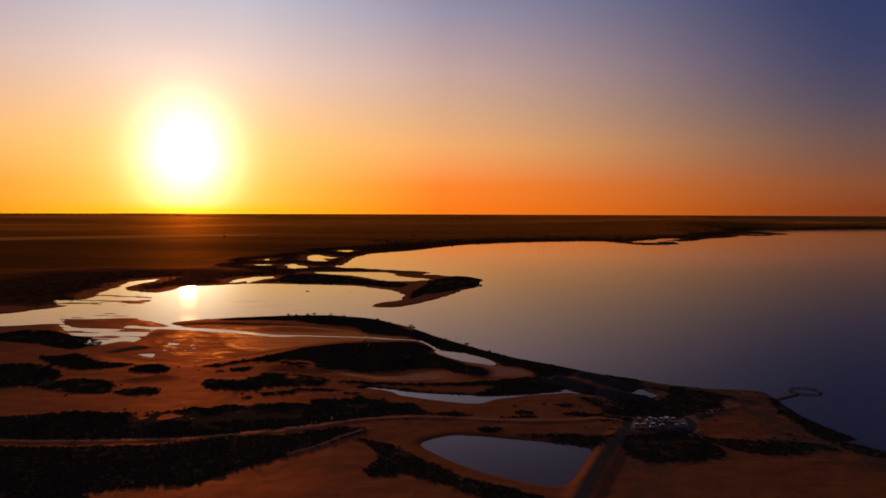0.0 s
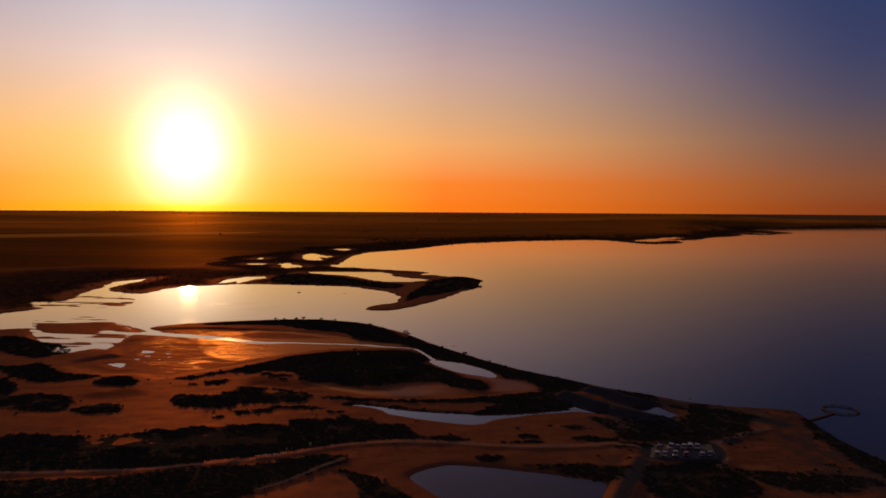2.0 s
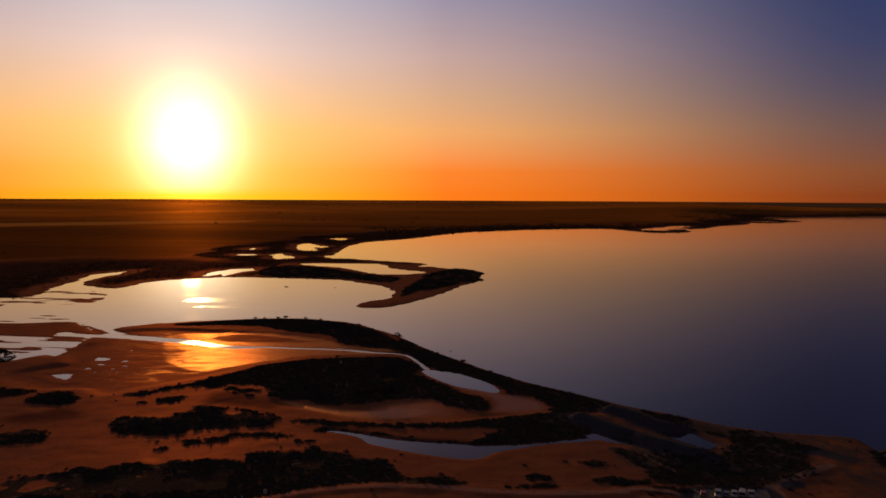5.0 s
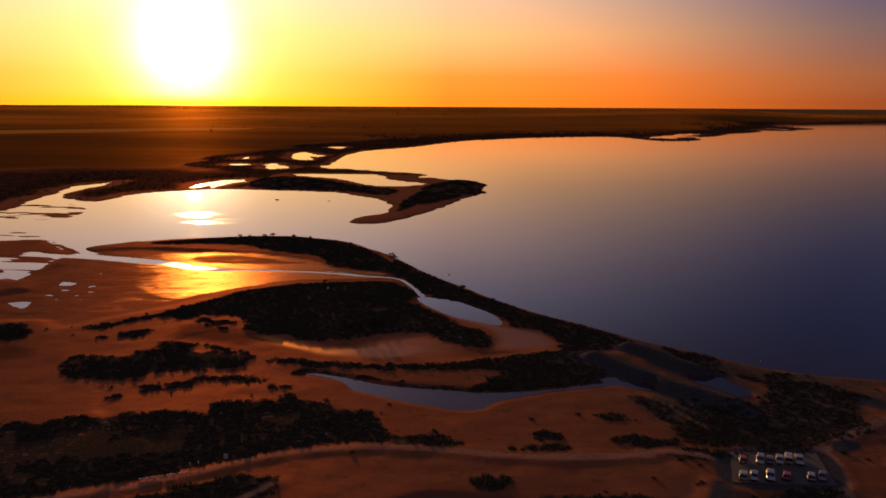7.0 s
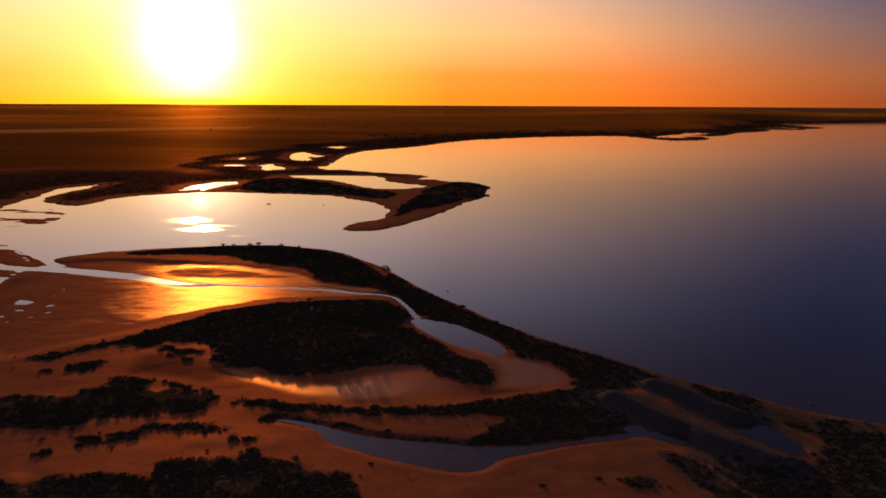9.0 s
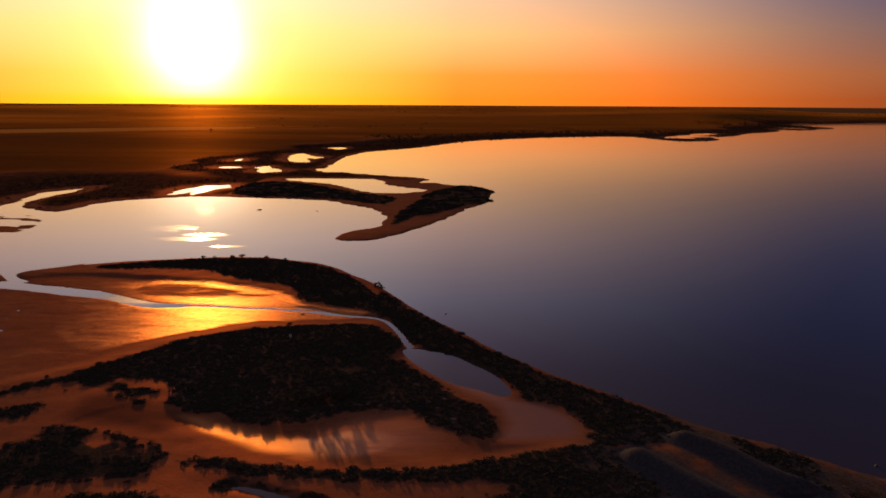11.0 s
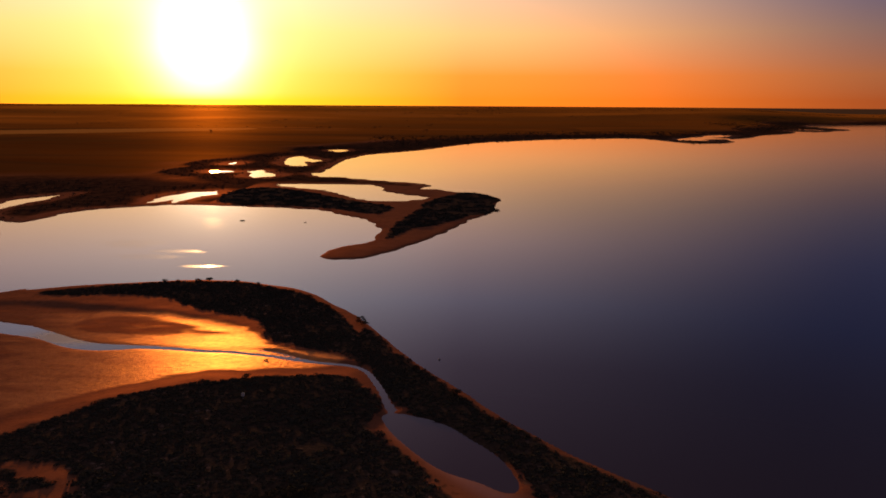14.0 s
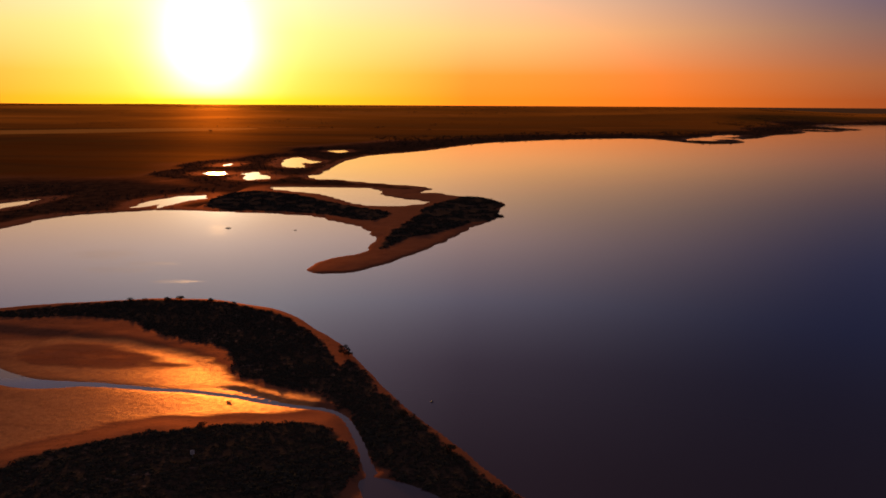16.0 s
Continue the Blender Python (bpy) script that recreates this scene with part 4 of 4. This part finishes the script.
def rod(bm, a, b, ra, rb=None, sides=7):
    """Adds a tapered round bar from a to b."""
    a, b = Vector(a), Vector(b)
    m = Matrix.Translation((a + b) / 2) @ (b - a).to_track_quat("Z", "Y").to_matrix().to_4x4()
    bmesh.ops.create_cone(bm, cap_ends=True, segments=sides, radius1=ra, radius2=ra if rb is None else rb, depth=(b - a).length, matrix=m)
    return bm


def rods(*bars):
    bm = bmesh.new()
    for bar in bars:
        rod(bm, *bar)
    return bm


def plain(name, colour, rough, vary=0.25, scale=3.0, metal=0.0, coat=0.0, spec=0.5, bump=0.0):
    """A surface with grain and wear at two sizes."""
    m, n = material(name)
    at = n.add("ShaderNodeTexCoord").outputs["Object"]
    tone = n.math("ADD", n.math("MULTIPLY", n.noise(at, scale, 5, 0.6), 0.6), n.math("MULTIPLY", n.noise(at, scale * 9, 3), 0.4))
    low = tuple(c * (1 - vary) for c in colour)
    finish(n, n.mix(n.span(tone, 0.3, 0.7), low, colour), n.span(tone, 0.3, 0.7, rough, min(rough + 0.15, 1.0)), tone if bump else None, bump, 0.5, metal, spec, coat)
    return m


TIMBER = plain("weathered_timber", (0.07, 0.055, 0.045), 0.85, 0.5, 2.0, spec=0.2, bump=0.01)
PALE_TIMBER = plain("white_painted_timber", (0.75, 0.72, 0.66), 0.6, 0.2, 2.0)
BARK = plain("bark", (0.10, 0.075, 0.055), 0.9, 0.5, 4.0, spec=0.1, bump=0.02)
ASPHALT = plain("worn_asphalt", (0.075, 0.072, 0.074), 0.85, 0.35, 0.4, spec=0.3, bump=0.01)
RUBBER = plain("tyre_rubber", (0.02, 0.02, 0.02), 0.8, 0.3)
STEEL = plain("galvanised_steel", (0.5, 0.5, 0.5), 0.45, 0.3, 4.0, metal=0.8)
CHROME = plain("wheel_rim_alloy", (0.6, 0.6, 0.6), 0.3, 0.2, 4.0, metal=1.0)
GLASS = plain("dark_car_glass", (0.02, 0.022, 0.025), 0.05, 0.1)
RED_LENS = plain("red_lamp_lens", (0.5, 0.03, 0.02), 0.2, 0.1)
CLEAR_LENS = plain("clear_lamp_lens", (0.7, 0.7, 0.68), 0.15, 0.1)
TRIM = plain("black_plastic_trim", (0.03, 0.03, 0.03), 0.6, 0.2)
BUOY = plain("dark_rubber_float", (0.05, 0.035, 0.03), 0.5, 0.3)
PAINTS = {
    "white": plain("white_car_paint", (0.3, 0.295, 0.285), 0.28, 0.08, 1.0, coat=0.6),
    "silver": plain("silver_car_paint", (0.3, 0.3, 0.3), 0.3, 0.1, 1.0, metal=0.5, coat=0.6),
    "red": plain("red_car_paint", (0.38, 0.035, 0.02), 0.28, 0.1, 1.0, coat=0.6),
    "grey": plain("grey_car_paint", (0.13, 0.13, 0.14), 0.28, 0.1, 1.0, coat=0.6),
}


def loft(sections):
    """A closed skin through rings of places with one number of corners each."""
    bm = bmesh.new()
    rings = [[bm.verts.new(p) for p in ring] for ring in sections]
    k = len(rings[0])
    for a, b in zip(rings, rings[1:]):
        for i in range(k):
            bm.faces.new((a[i], a[(i + 1) % k], b[(i + 1) % k], b[i]))
    bm.faces.new(rings[0][::-1])
    bm.faces.new(rings[-1])
    bmesh.ops.recalc_face_normals(bm, faces=bm.faces)
    return bm


def car_ring(y, z0, z1, half, tuck):
    """Cross-section of a body, with rounded shoulders."""
    return [(-half, y, z0 + 0.08), (-half * 0.9, y, z0), (half * 0.9, y, z0), (half, y, z0 + 0.08), (half, y, z1 - tuck), (half * 0.92, y, z1), (-half * 0.92, y, z1), (-half, y, z1 - tuck)]


def make_car(style, paint, label):
    """A parked vehicle that points along +y; its base stands at the origin."""
    car = new({"van": "van", "ute": "ute"}.get(style, "car"))
    car.empty_display_size = 0.5
    body_mat = PAINTS[paint]
    l, h, wd = {"hatch": (3.7, 1.45, 1.7), "suv": (4.2, 1.66, 1.8), "van": (4.5, 1.85, 1.82), "ute": (4.7, 1.66, 1.78)}[style]
    half, belt = wd / 2, 0.58 * h
    e = l / 2
    if style == "van":
        rows = [(-e, 0.35, 0.95, 0.92), (-e + 0.06, 0.28, belt, 0.98), (0, 0.25, belt, 1), (e - 0.9, 0.25, belt, 1), (e - 0.25, 0.28, belt - 0.12, 0.97), (e, 0.38, 0.85, 0.86)]
        cabin = [(-e + 0.04, 0.02), (-e + 0.1, 0.98), (-e + 0.2, 1.0), (e - 1.5, 1.0), (e - 1.2, 0.94), (e - 0.5, 0.02)]
    elif style == "ute":
        rows = [(-e, 0.4, belt - 0.1, 0.95), (-e + 0.08, 0.32, belt, 1), (0, 0.28, belt, 1), (e - 1.3, 0.28, belt, 1), (e - 0.2, 0.32, belt - 0.12, 0.95), (e, 0.42, belt - 0.25, 0.85)]
        cabin = [(-0.75, 0.02), (-0.65, 0.95), (-0.5, 1.0), (0.55, 1.0), (0.75, 0.95), (e - 1.15, 0.02)]
    else:
        rows = [(-e, 0.4, belt - 0.15, 0.9), (-e + 0.12, 0.3, belt, 0.98), (0, 0.25, belt, 1), (e - 1.25, 0.25, belt - 0.02, 1), (e - 0.25, 0.3, belt - 0.18, 0.95), (e, 0.4, belt - 0.32, 0.84)]
        cabin = [(-e + 0.1, 0.02), (-e + 0.35, 0.9), (-e + 0.7, 1.0), (0.15, 1.0), (0.45, 0.93), (e - 1.15, 0.02)]
    part("body", loft([car_ring(y, a, b, half * k, 0.1) for y, a, b, k in rows]), body_mat, car)
    part("glasshouse", loft([[(s * half * (0.95 - 0.13 * f) * u, y, belt - 0.03 + (h - belt - 0.04) * f * v) for s, u, v in ((-1, 1, 0), (1, 1, 0), (1, 1, 1), (-1, 1, 1))] for y, f in cabin]), GLASS, car, "dark tinted glass")
    tops = [y for y, f in cabin if f > 0.9]
    roof = loft([[(-half * k, y, h - 0.05 - d), (half * k, y, h - 0.05 - d), (half * k * 0.93, y, h - d), (-half * k * 0.93, y, h - d)] for y, k, d in ((tops[0] - 0.1, 0.8, 0.05), (tops[0] + 0.15, 0.84, 0), (tops[-1] - 0.2, 0.84, 0), (tops[-1] + 0.05, 0.8, 0.05))])
    part("roof", roof, body_mat, car)
    for s in (-1, 1):
        for (ya, fa), (yb, fb) in ((cabin[0], cabin[2]), (cabin[-1], cabin[-2])):
            part("pillar", rods(((s * half * 0.93, ya, belt - 0.02), (s * half * 0.81, yb, h - 0.05), 0.05, 0.04, 5)), body_mat, car)
        part("pillar", rods(((s * half * 0.955, 0, belt - 0.02), (s * half * 0.825, 0.0, h - 0.04), 0.045, 0.04, 5)), body_mat, car)
    part("bumper", boxed(((wd * 0.9, 0.16, 0.2), (0, e - 0.02, 0.45)), bevel=0.04), TRIM, car, "black front bumper")
    part("bumper", boxed(((wd * 0.9, 0.16, 0.2), (0, -e + 0.02, 0.48)), bevel=0.04), TRIM, car, "black rear bumper")
    for s in (-1, 1):
        part("headlight", boxed(((0.36, 0.12, 0.16), (s * half * 0.68, e - 0.1, belt - 0.36)), bevel=0.03), CLEAR_LENS, car, "clear headlight")
        part("tail_light", boxed(((0.22, 0.1, 0.24), (s * half * 0.82, -e + 0.03, belt - 0.22)), bevel=0.03), RED_LENS, car, "red tail light")
        part("mirror", boxed(((0.18, 0.1, 0.14), (s * (half + 0.07), e - 1.45, belt + 0.06)), bevel=0.03), body_mat, car)
        for y in (-e + 0.85, e - 0.9):
            wheel = part("wheel", rods(((s * (half - 0.22), y, 0.33), (s * (half + 0.01), y, 0.33), 0.33, 0.33, 16)), RUBBER, car, "black tyre")
            part("rim", rods(((s * (half - 0.05), y, 0.33), (s * (half + 0.025), y, 0.33), 0.2, 0.17, 10)), CHROME, wheel, "alloy rim")
    part("number_plate", boxed(((0.37, 0.02, 0.12), (0, -e - 0.015, 0.75))), PALE_TIMBER, car, "pale plate")
    if style == "ute":
        part("tray", boxed(((wd * 0.98, 0.06, 0.5), (0, -e + 0.05, belt + 0.02)), ((0.05, 1.75, 0.3), (-half * 0.96, -e + 0.95, belt + 0.1)), ((0.05, 1.75, 0.3), (half * 0.96, -e + 0.95, belt + 0.1))), body_mat, car)
    return tagged(car, label, style if style in ("van", "ute") else "car", "vehicles in the car park")


PARK_Z = 0.93
models = {
    "hatch_white": make_car("hatch", "white", "white hatchback parked nose-in on worn asphalt"),
    "suv_white": make_car("suv", "white", "white four-wheel drive parked on worn asphalt"),
    "van_white": make_car("van", "white", "white van parked on worn asphalt by scrub"),
    "suv_silver": make_car("suv", "silver", "silver four-wheel drive parked on worn asphalt"),
    "hatch_red": make_car("hatch", "red", "red hatchback parked at the lot's edge"),
    "ute_white": make_car("ute", "white", "white utility truck parked on worn asphalt"),
    "hatch_silver": make_car("hatch", "silver", "silver hatchback parked on worn asphalt"),
    "hatch_grey": make_car("hatch", "grey", "dark grey hatchback parked on worn asphalt"),
}
BAYS = [("hatch_red", 79.2, 293.2, 4), ("suv_silver", 83.3, 293, 178), ("hatch_grey", 85.6, 293.1, 2), ("hatch_white", 87.9, 293, 181), ("van_white", 90.2, 293.4, 0), ("ute_white", 92.6, 293, 183),
        ("suv_white", 76.2, 285.2, 1), ("hatch_silver", 78.6, 285, 180), ("suv_silver", 82.4, 285.1, 182), ("hatch_red", 86.2, 285.3, -3), ("hatch_white", 91.6, 285, 1), ("hatch_grey", 94.2, 285.1, 178)]
used = set()
for key, x, y, turn in BAYS:
    if key in used:
        copy_thing(models[key], pose(x, y, PARK_Z, 0, 0, turn - 23))
    else:
        models[key].matrix_basis = pose(x, y, PARK_Z, 0, 0, turn - 23)
        used.add(key)


def make_car_park():
    line = curve_through(PARK, True, 1)
    bm = bmesh.new()
    top = [bm.verts.new((x, y, PARK_Z)) for x, y in line]
    low = [bm.verts.new((x * 1.0, y, PARK_Z - 0.25)) for x, y in line]
    bm.faces.new(top)
    for i in range(len(top)):
        j = (i + 1) % len(top)
        bm.faces.new((top[i], low[i], low[j], top[j]))
    bmesh.ops.recalc_face_normals(bm, faces=bm.faces)
    tagged(part("pavement", bm, ASPHALT), "worn grey asphalt of the lakeside car park", "car park", kind="structure")


make_car_park()


def make_jetty():
    """A walkway from the shore to a round swimming deck on piles."""
    jetty = tagged(new("jetty"), "dark timber jetty ending in a round swimming deck over the lake", "jetty")
    cx, cy, r, deck = 172.5, 347.5, 6.9, 0.55
    steps = 36
    for i in range(steps):
        a0, a1 = 2 * math.pi * i / steps, 2 * math.pi * (i + 0.93) / steps
        rings = [[(cx + q * math.cos(a), cy + q * math.sin(a), z) for q, z in ((r - 0.4, deck - 0.2), (r + 0.4, deck - 0.2), (r + 0.4, deck), (r - 0.4, deck))] for a in (a0, a1)]
        part("deck_panel", loft(rings), TIMBER, jetty)
        if i % 3 == 0:
            for q in (r - 0.35, r + 0.35):
                p = (cx + q * math.cos(a0), cy + q * math.sin(a0))
                part("pile", rods(((*p, -1.4), (*p, deck + 0.12), 0.13, 0.11)), TIMBER, jetty)
    start, end = Vector((148.5, 329.5, 0)), Vector((cx - r * 0.72, cy - r * 0.70, 0))
    along = (end - start).normalized()
    across = Vector((-along.y, along.x, 0))
    n = 24
    for i in range(n):
        a = start.lerp(end, i / n)
        b = start.lerp(end, (i + 0.94) / n)
        rings = [[tuple(p + across * q + Vector((0, 0, z))) for q, z in ((-0.6, deck - 0.2), (0.6, deck - 0.2), (0.6, deck), (-0.6, deck))] for p in (a, b)]
        part("deck_panel", loft(rings), TIMBER, jetty)
        if i % 3 == 1:
            for q in (-0.55, 0.55):
                p = a + across * q
                part("pile", rods(((p.x, p.y, -1.4), (p.x, p.y, deck + 0.12), 0.13, 0.11)), TIMBER, jetty)


make_jetty()


def make_tree(rng, height, label, leaves=260):
    """A low, wind-shaped tree: a tapered trunk, limbs, and leaf clumps with gaps."""
    tree = new("tree")
    wood = bmesh.new()
    lean = Vector((rng.uniform(-0.2, 0.2), rng.uniform(-0.2, 0.2), 1)) * height * 0.3
    rod(wood, (0, 0, -0.2), lean, height * 0.05, height * 0.03)
    tips = []
    for i in range(7):
        a = 2 * math.pi * (i + rng.uniform(-0.3, 0.3)) / 7
        tip = lean + Vector((math.cos(a) * height * rng.uniform(0.2, 0.5), math.sin(a) * height * rng.uniform(0.2, 0.5), height * rng.uniform(0.0, 0.35)))
        rod(wood, lean * rng.uniform(0.6, 1.0), tip, height * 0.022, height * 0.008, 5)
        tips.append(tip)
    part("trunk", wood, BARK, tree)
    tips.append(lean + Vector((0, 0, height * 0.35)))
    v = []
    for tip in tips:
        k = clump(rng, leaves // len(tips), 0.75, 0.26)
        k[:, 2] -= 0.15
        v.append(k * height * rng.uniform(0.26, 0.38) + np.array(tip))
    v = np.concatenate(v)
    crown = new("crown", mesh_of("crown", v, np.arange(len(v)).reshape(-1, 4), TREE_LEAF))
    crown.parent = tree
    return tagged(tree, label, "tree")


def on_ground(x, y, sink=0.0):
    return float(ground_z(np.array([(x, y)], float))[0]) - sink


tree_rng = np.random.default_rng(11)
SPIT_TREES = [(-124, 591, 3.0), (-118, 591, 2.6), (-109, 593, 3.2), (-104, 594, 3.8), (-90, 592, 3.2), (-79, 588, 2.8), (-50, 565, 3.4), (-23, 531, 4.4), (-21, 528, 3.2), (15, 460, 3.6), (-40, 552, 2.6), (28, 440, 2.4), (2, 481, 2.4)]
ISLAND_TREES = [(-50, 470, 2.8), (-27, 397, 4.2), (-24, 399, 3.6), (-20, 400, 4.4), (-29.5, 396, 3.4), (-16, 402, 3.0)]
for group, label, spots in (("trees on the spit", "small dark wind-shaped tree on the scrubby spit", SPIT_TREES), ("trees on the scrub rise", "small dark tree at the edge of the scrub rise", ISLAND_TREES)):
    kinds = [make_tree(tree_rng, 3.0, label) for _ in range(3)]
    for i, (x, y, h) in enumerate(spots):
        at = pose(x, y, on_ground(x, y), 0, 0, 57 * i) @ Matrix.Scale(h / 4.0, 4)
        tree = kinds[i] if i < 3 else copy_thing(kinds[i % 3], at)
        tree.matrix_basis = at
        tagged(tree, group=group)


def make_buoy(x, y):
    buoy = tagged(new("mooring_buoy"), "small dark mooring buoy floating on the calm lake", "buoy", "mooring buoys")
    bm = bmesh.new()
    bmesh.ops.create_icosphere(bm, subdivisions=2, radius=0.36, matrix=Matrix.Diagonal((1, 1, 0.8, 1)))
    part("float", bm, BUOY, buoy)
    part("ring", rods(((0, 0, 0.3), (0, 0, 0.6), 0.06, 0.04)), STEEL, buoy, "steel lifting ring")
    buoy.matrix_basis = pose(x, y, 0.08)


for x, y in ((114, 366), (9, 492)):
    make_buoy(x, y)


def make_driftwood(x, y, size, z):
    bm = bmesh.new()
    r = random.Random(int(x * 7 + y))
    for i in range(5):
        a = r.uniform(0, 6.28)
        rod(bm, (0, 0, 0.1), (math.cos(a) * size * r.uniform(0.5, 1), math.sin(a) * size * r.uniform(0.4, 0.8), r.uniform(0.1, 0.5) * size), 0.1 * size, 0.03 * size, 6)
    rod(bm, (-size * 0.8, -0.2, 0.05), (size * 0.9, 0.3, 0.25), 0.14 * size, 0.08 * size, 7)
    log = part("driftwood", bm, BARK)
    log.matrix_basis = pose(x, y, z)
    tagged(log, "dark dead branch stranded in shallow water", "driftwood", "stranded branches")


make_driftwood(-144, 781, 2.2, -0.05)
make_driftwood(-97, 776, 1.2, -0.05)
make_driftwood(-49, 489, 0.8, on_ground(-49, 489))


def make_post_sign(x, y, turn, label):
    sign = tagged(new("sign"), label, "sign")
    part("post", rods(((0, 0, -0.3), (0, 0, 1.9), 0.05)), STEEL, sign)
    panel = part("panel", boxed(((0.9, 0.05, 1.1), (0, -0.06, 1.6)), bevel=0.01), PALE_TIMBER, sign, "white painted panel")
    for i in range(4):
        part("text_bar", boxed(((0.6 - 0.1 * (i % 2), 0.01, 0.07), (0, -0.092, 1.95 - 0.22 * i))), TRIM, panel, "dark line of unreadable print")
    sign.matrix_basis = pose(x, y, on_ground(x, y), 0, 0, turn)


make_post_sign(-44, 290, 12, "white notice board on a steel post beside the track")
make_post_sign(-46, 453, 20, "white notice board on a post among the scrub")


def make_barrier(a, b):
    """A low white rail on short posts along the track."""
    ob = tagged(new("barrier"), "low white timber rail on short posts beside the track", "barrier", "rails along the track")
    a, b = Vector((*a, on_ground(*a))), Vector((*b, on_ground(*b)))
    k = max(2, round((b - a).length / 1.8))
    for i in range(k + 1):
        p = a.lerp(b, i / k)
        part("post", boxed(((0.14, 0.14, 0.6), tuple(p + Vector((0, 0, 0.1))))), PALE_TIMBER, ob)
    m = (b - a).to_track_quat("X", "Z").to_matrix().to_4x4()
    part("rail", box(bmesh.new(), ((b - a).length + 0.2, 0.08, 0.2), tuple((a + b) / 2 + Vector((0, -0.12, 0.3))), 0.015, m), PALE_TIMBER, ob)


make_barrier((-61, 281.5), (-56.5, 283))
make_barrier((-55.5, 283.4), (-54, 283.9))
make_barrier((-53, 284.3), (-51.5, 284.8))
for x, y in ((-52, 288.5), (-50.3, 289.2)):
    post = part("bollard", boxed(((0.2, 0.2, 0.9), (0, 0, 0.35)), bevel=0.03), PALE_TIMBER)
    post.matrix_basis = pose(x, y, on_ground(x, y))
    tagged(post, "short white timber bollard beside the track", "bollard", "bollards along the track")

# ---- single shrubs on the sand ----
def make_shrub(rng):
    v = clump(rng, 44, 0.65, 0.24)
    return mesh_of("shrub", v, np.arange(len(v)).reshape(-1, 4), LEAF)


shrub_rng = np.random.default_rng(23)
shrub_meshes = [make_shrub(shrub_rng) for _ in range(6)]
spots = np.concatenate([shrub_rng.uniform((-15, 258), (150, 350), (700, 2)), shrub_rng.uniform((-190, 300), (-15, 420), (150, 2))])
near = shore_field(spots)
inner = scrub_field(spots, near)
roads = np.maximum.reduce([depth_along(spots, TRACK, (2.5, 2.5)), depth_along(spots, DAM_ROAD, (3, 3)), depth_along(spots, BEACH_ROAD, (2.5, 2.5)), depth_in(spots, PARK) + 1.5])
thick = grain(spots, 16, 51) + 0.6 * grain(spots, 6, 52) + 0.02 * np.clip(inner, -20, 0)
spots = spots[(near > 3) & (inner < 0.3) & (roads < 0) & (thick > 0.1) & (inner > -9) & (depth_in(spots, WET_MUD) < -2)][:110]
for i, (x, y) in enumerate(spots):
    shrub = new("shrub", shrub_meshes[i % 6])
    shrub.matrix_basis = pose(x, y, on_ground(x, y, 0.05), 0, 0, 40 * i) @ Matrix.Diagonal((*(shrub_rng.uniform(0.35, 1.0) * shrub_rng.uniform(0.8, 1.3, 3)), 1))
    tagged(shrub, "single dark saltbush growing on bare orange sand", "shrub", "shrubs on the sand")

# ---- far scrub and trees ----
far_rng = np.random.default_rng(5)


def far_growth(name, count, lo, hi, size, leaves, label, rule):
    q = far_rng.uniform(lo, hi, (count, 2))
    s = shore_field(q)
    q = q[rule(q, s)]
    scatter(name, q, far_rng.uniform(*size, len(q)), far_rng, leaves, TREE_LEAF, label, 0.8)


far_growth("shore_woodland", 26000, (-700, 640), (250, 1750), (1.0, 2.2), 12, "dark low woodland along the far shore of the lagoon", lambda q, s: (scrub_field(q, s, True) > 2 + 6 * grain(q, 14, 41) + far_rng.uniform(0, 45, len(q)) ** 1.0 - 14) & (s > 4) & ~((q[:, 0] > -215) & (q[:, 1] < 1060)))
far_growth("shore_woodland", 30000, (-200, 1750), (2600, 4300), (2.5, 5), 10, "dark woodland along the distant lake shore", lambda q, s: (s > 8) & (s < 260 + 150 * grain(q, 300, 42)) & (grain(q, 60, 43) > -0.5))
far_growth("farm_trees", 10000, (-3200, 1100), (2600, 4300), (3, 6), 10, "scattered paddock trees and windbreaks in the distance", lambda q, s: (s > 300) & (np.abs(grain(q * (0.4, 1), 260, 44)) < 0.05) & (grain(q, 120, 45) > -0.2))
far_growth("horizon_woods", 8000, (-3400, 4300), (3200, 4880), (2.5, 5), 8, "low dark woods along the horizon", lambda q, s: (s > 120) & (grain(q, 220, 46) > -0.1))
lone = tagged(make_tree(tree_rng, 9.0, "lone dark paddock tree on pale stubble", 300), group="")
lone.matrix_basis = pose(-660, 2230, on_ground(-660, 2230)) @ Matrix.Scale(0.8, 4)
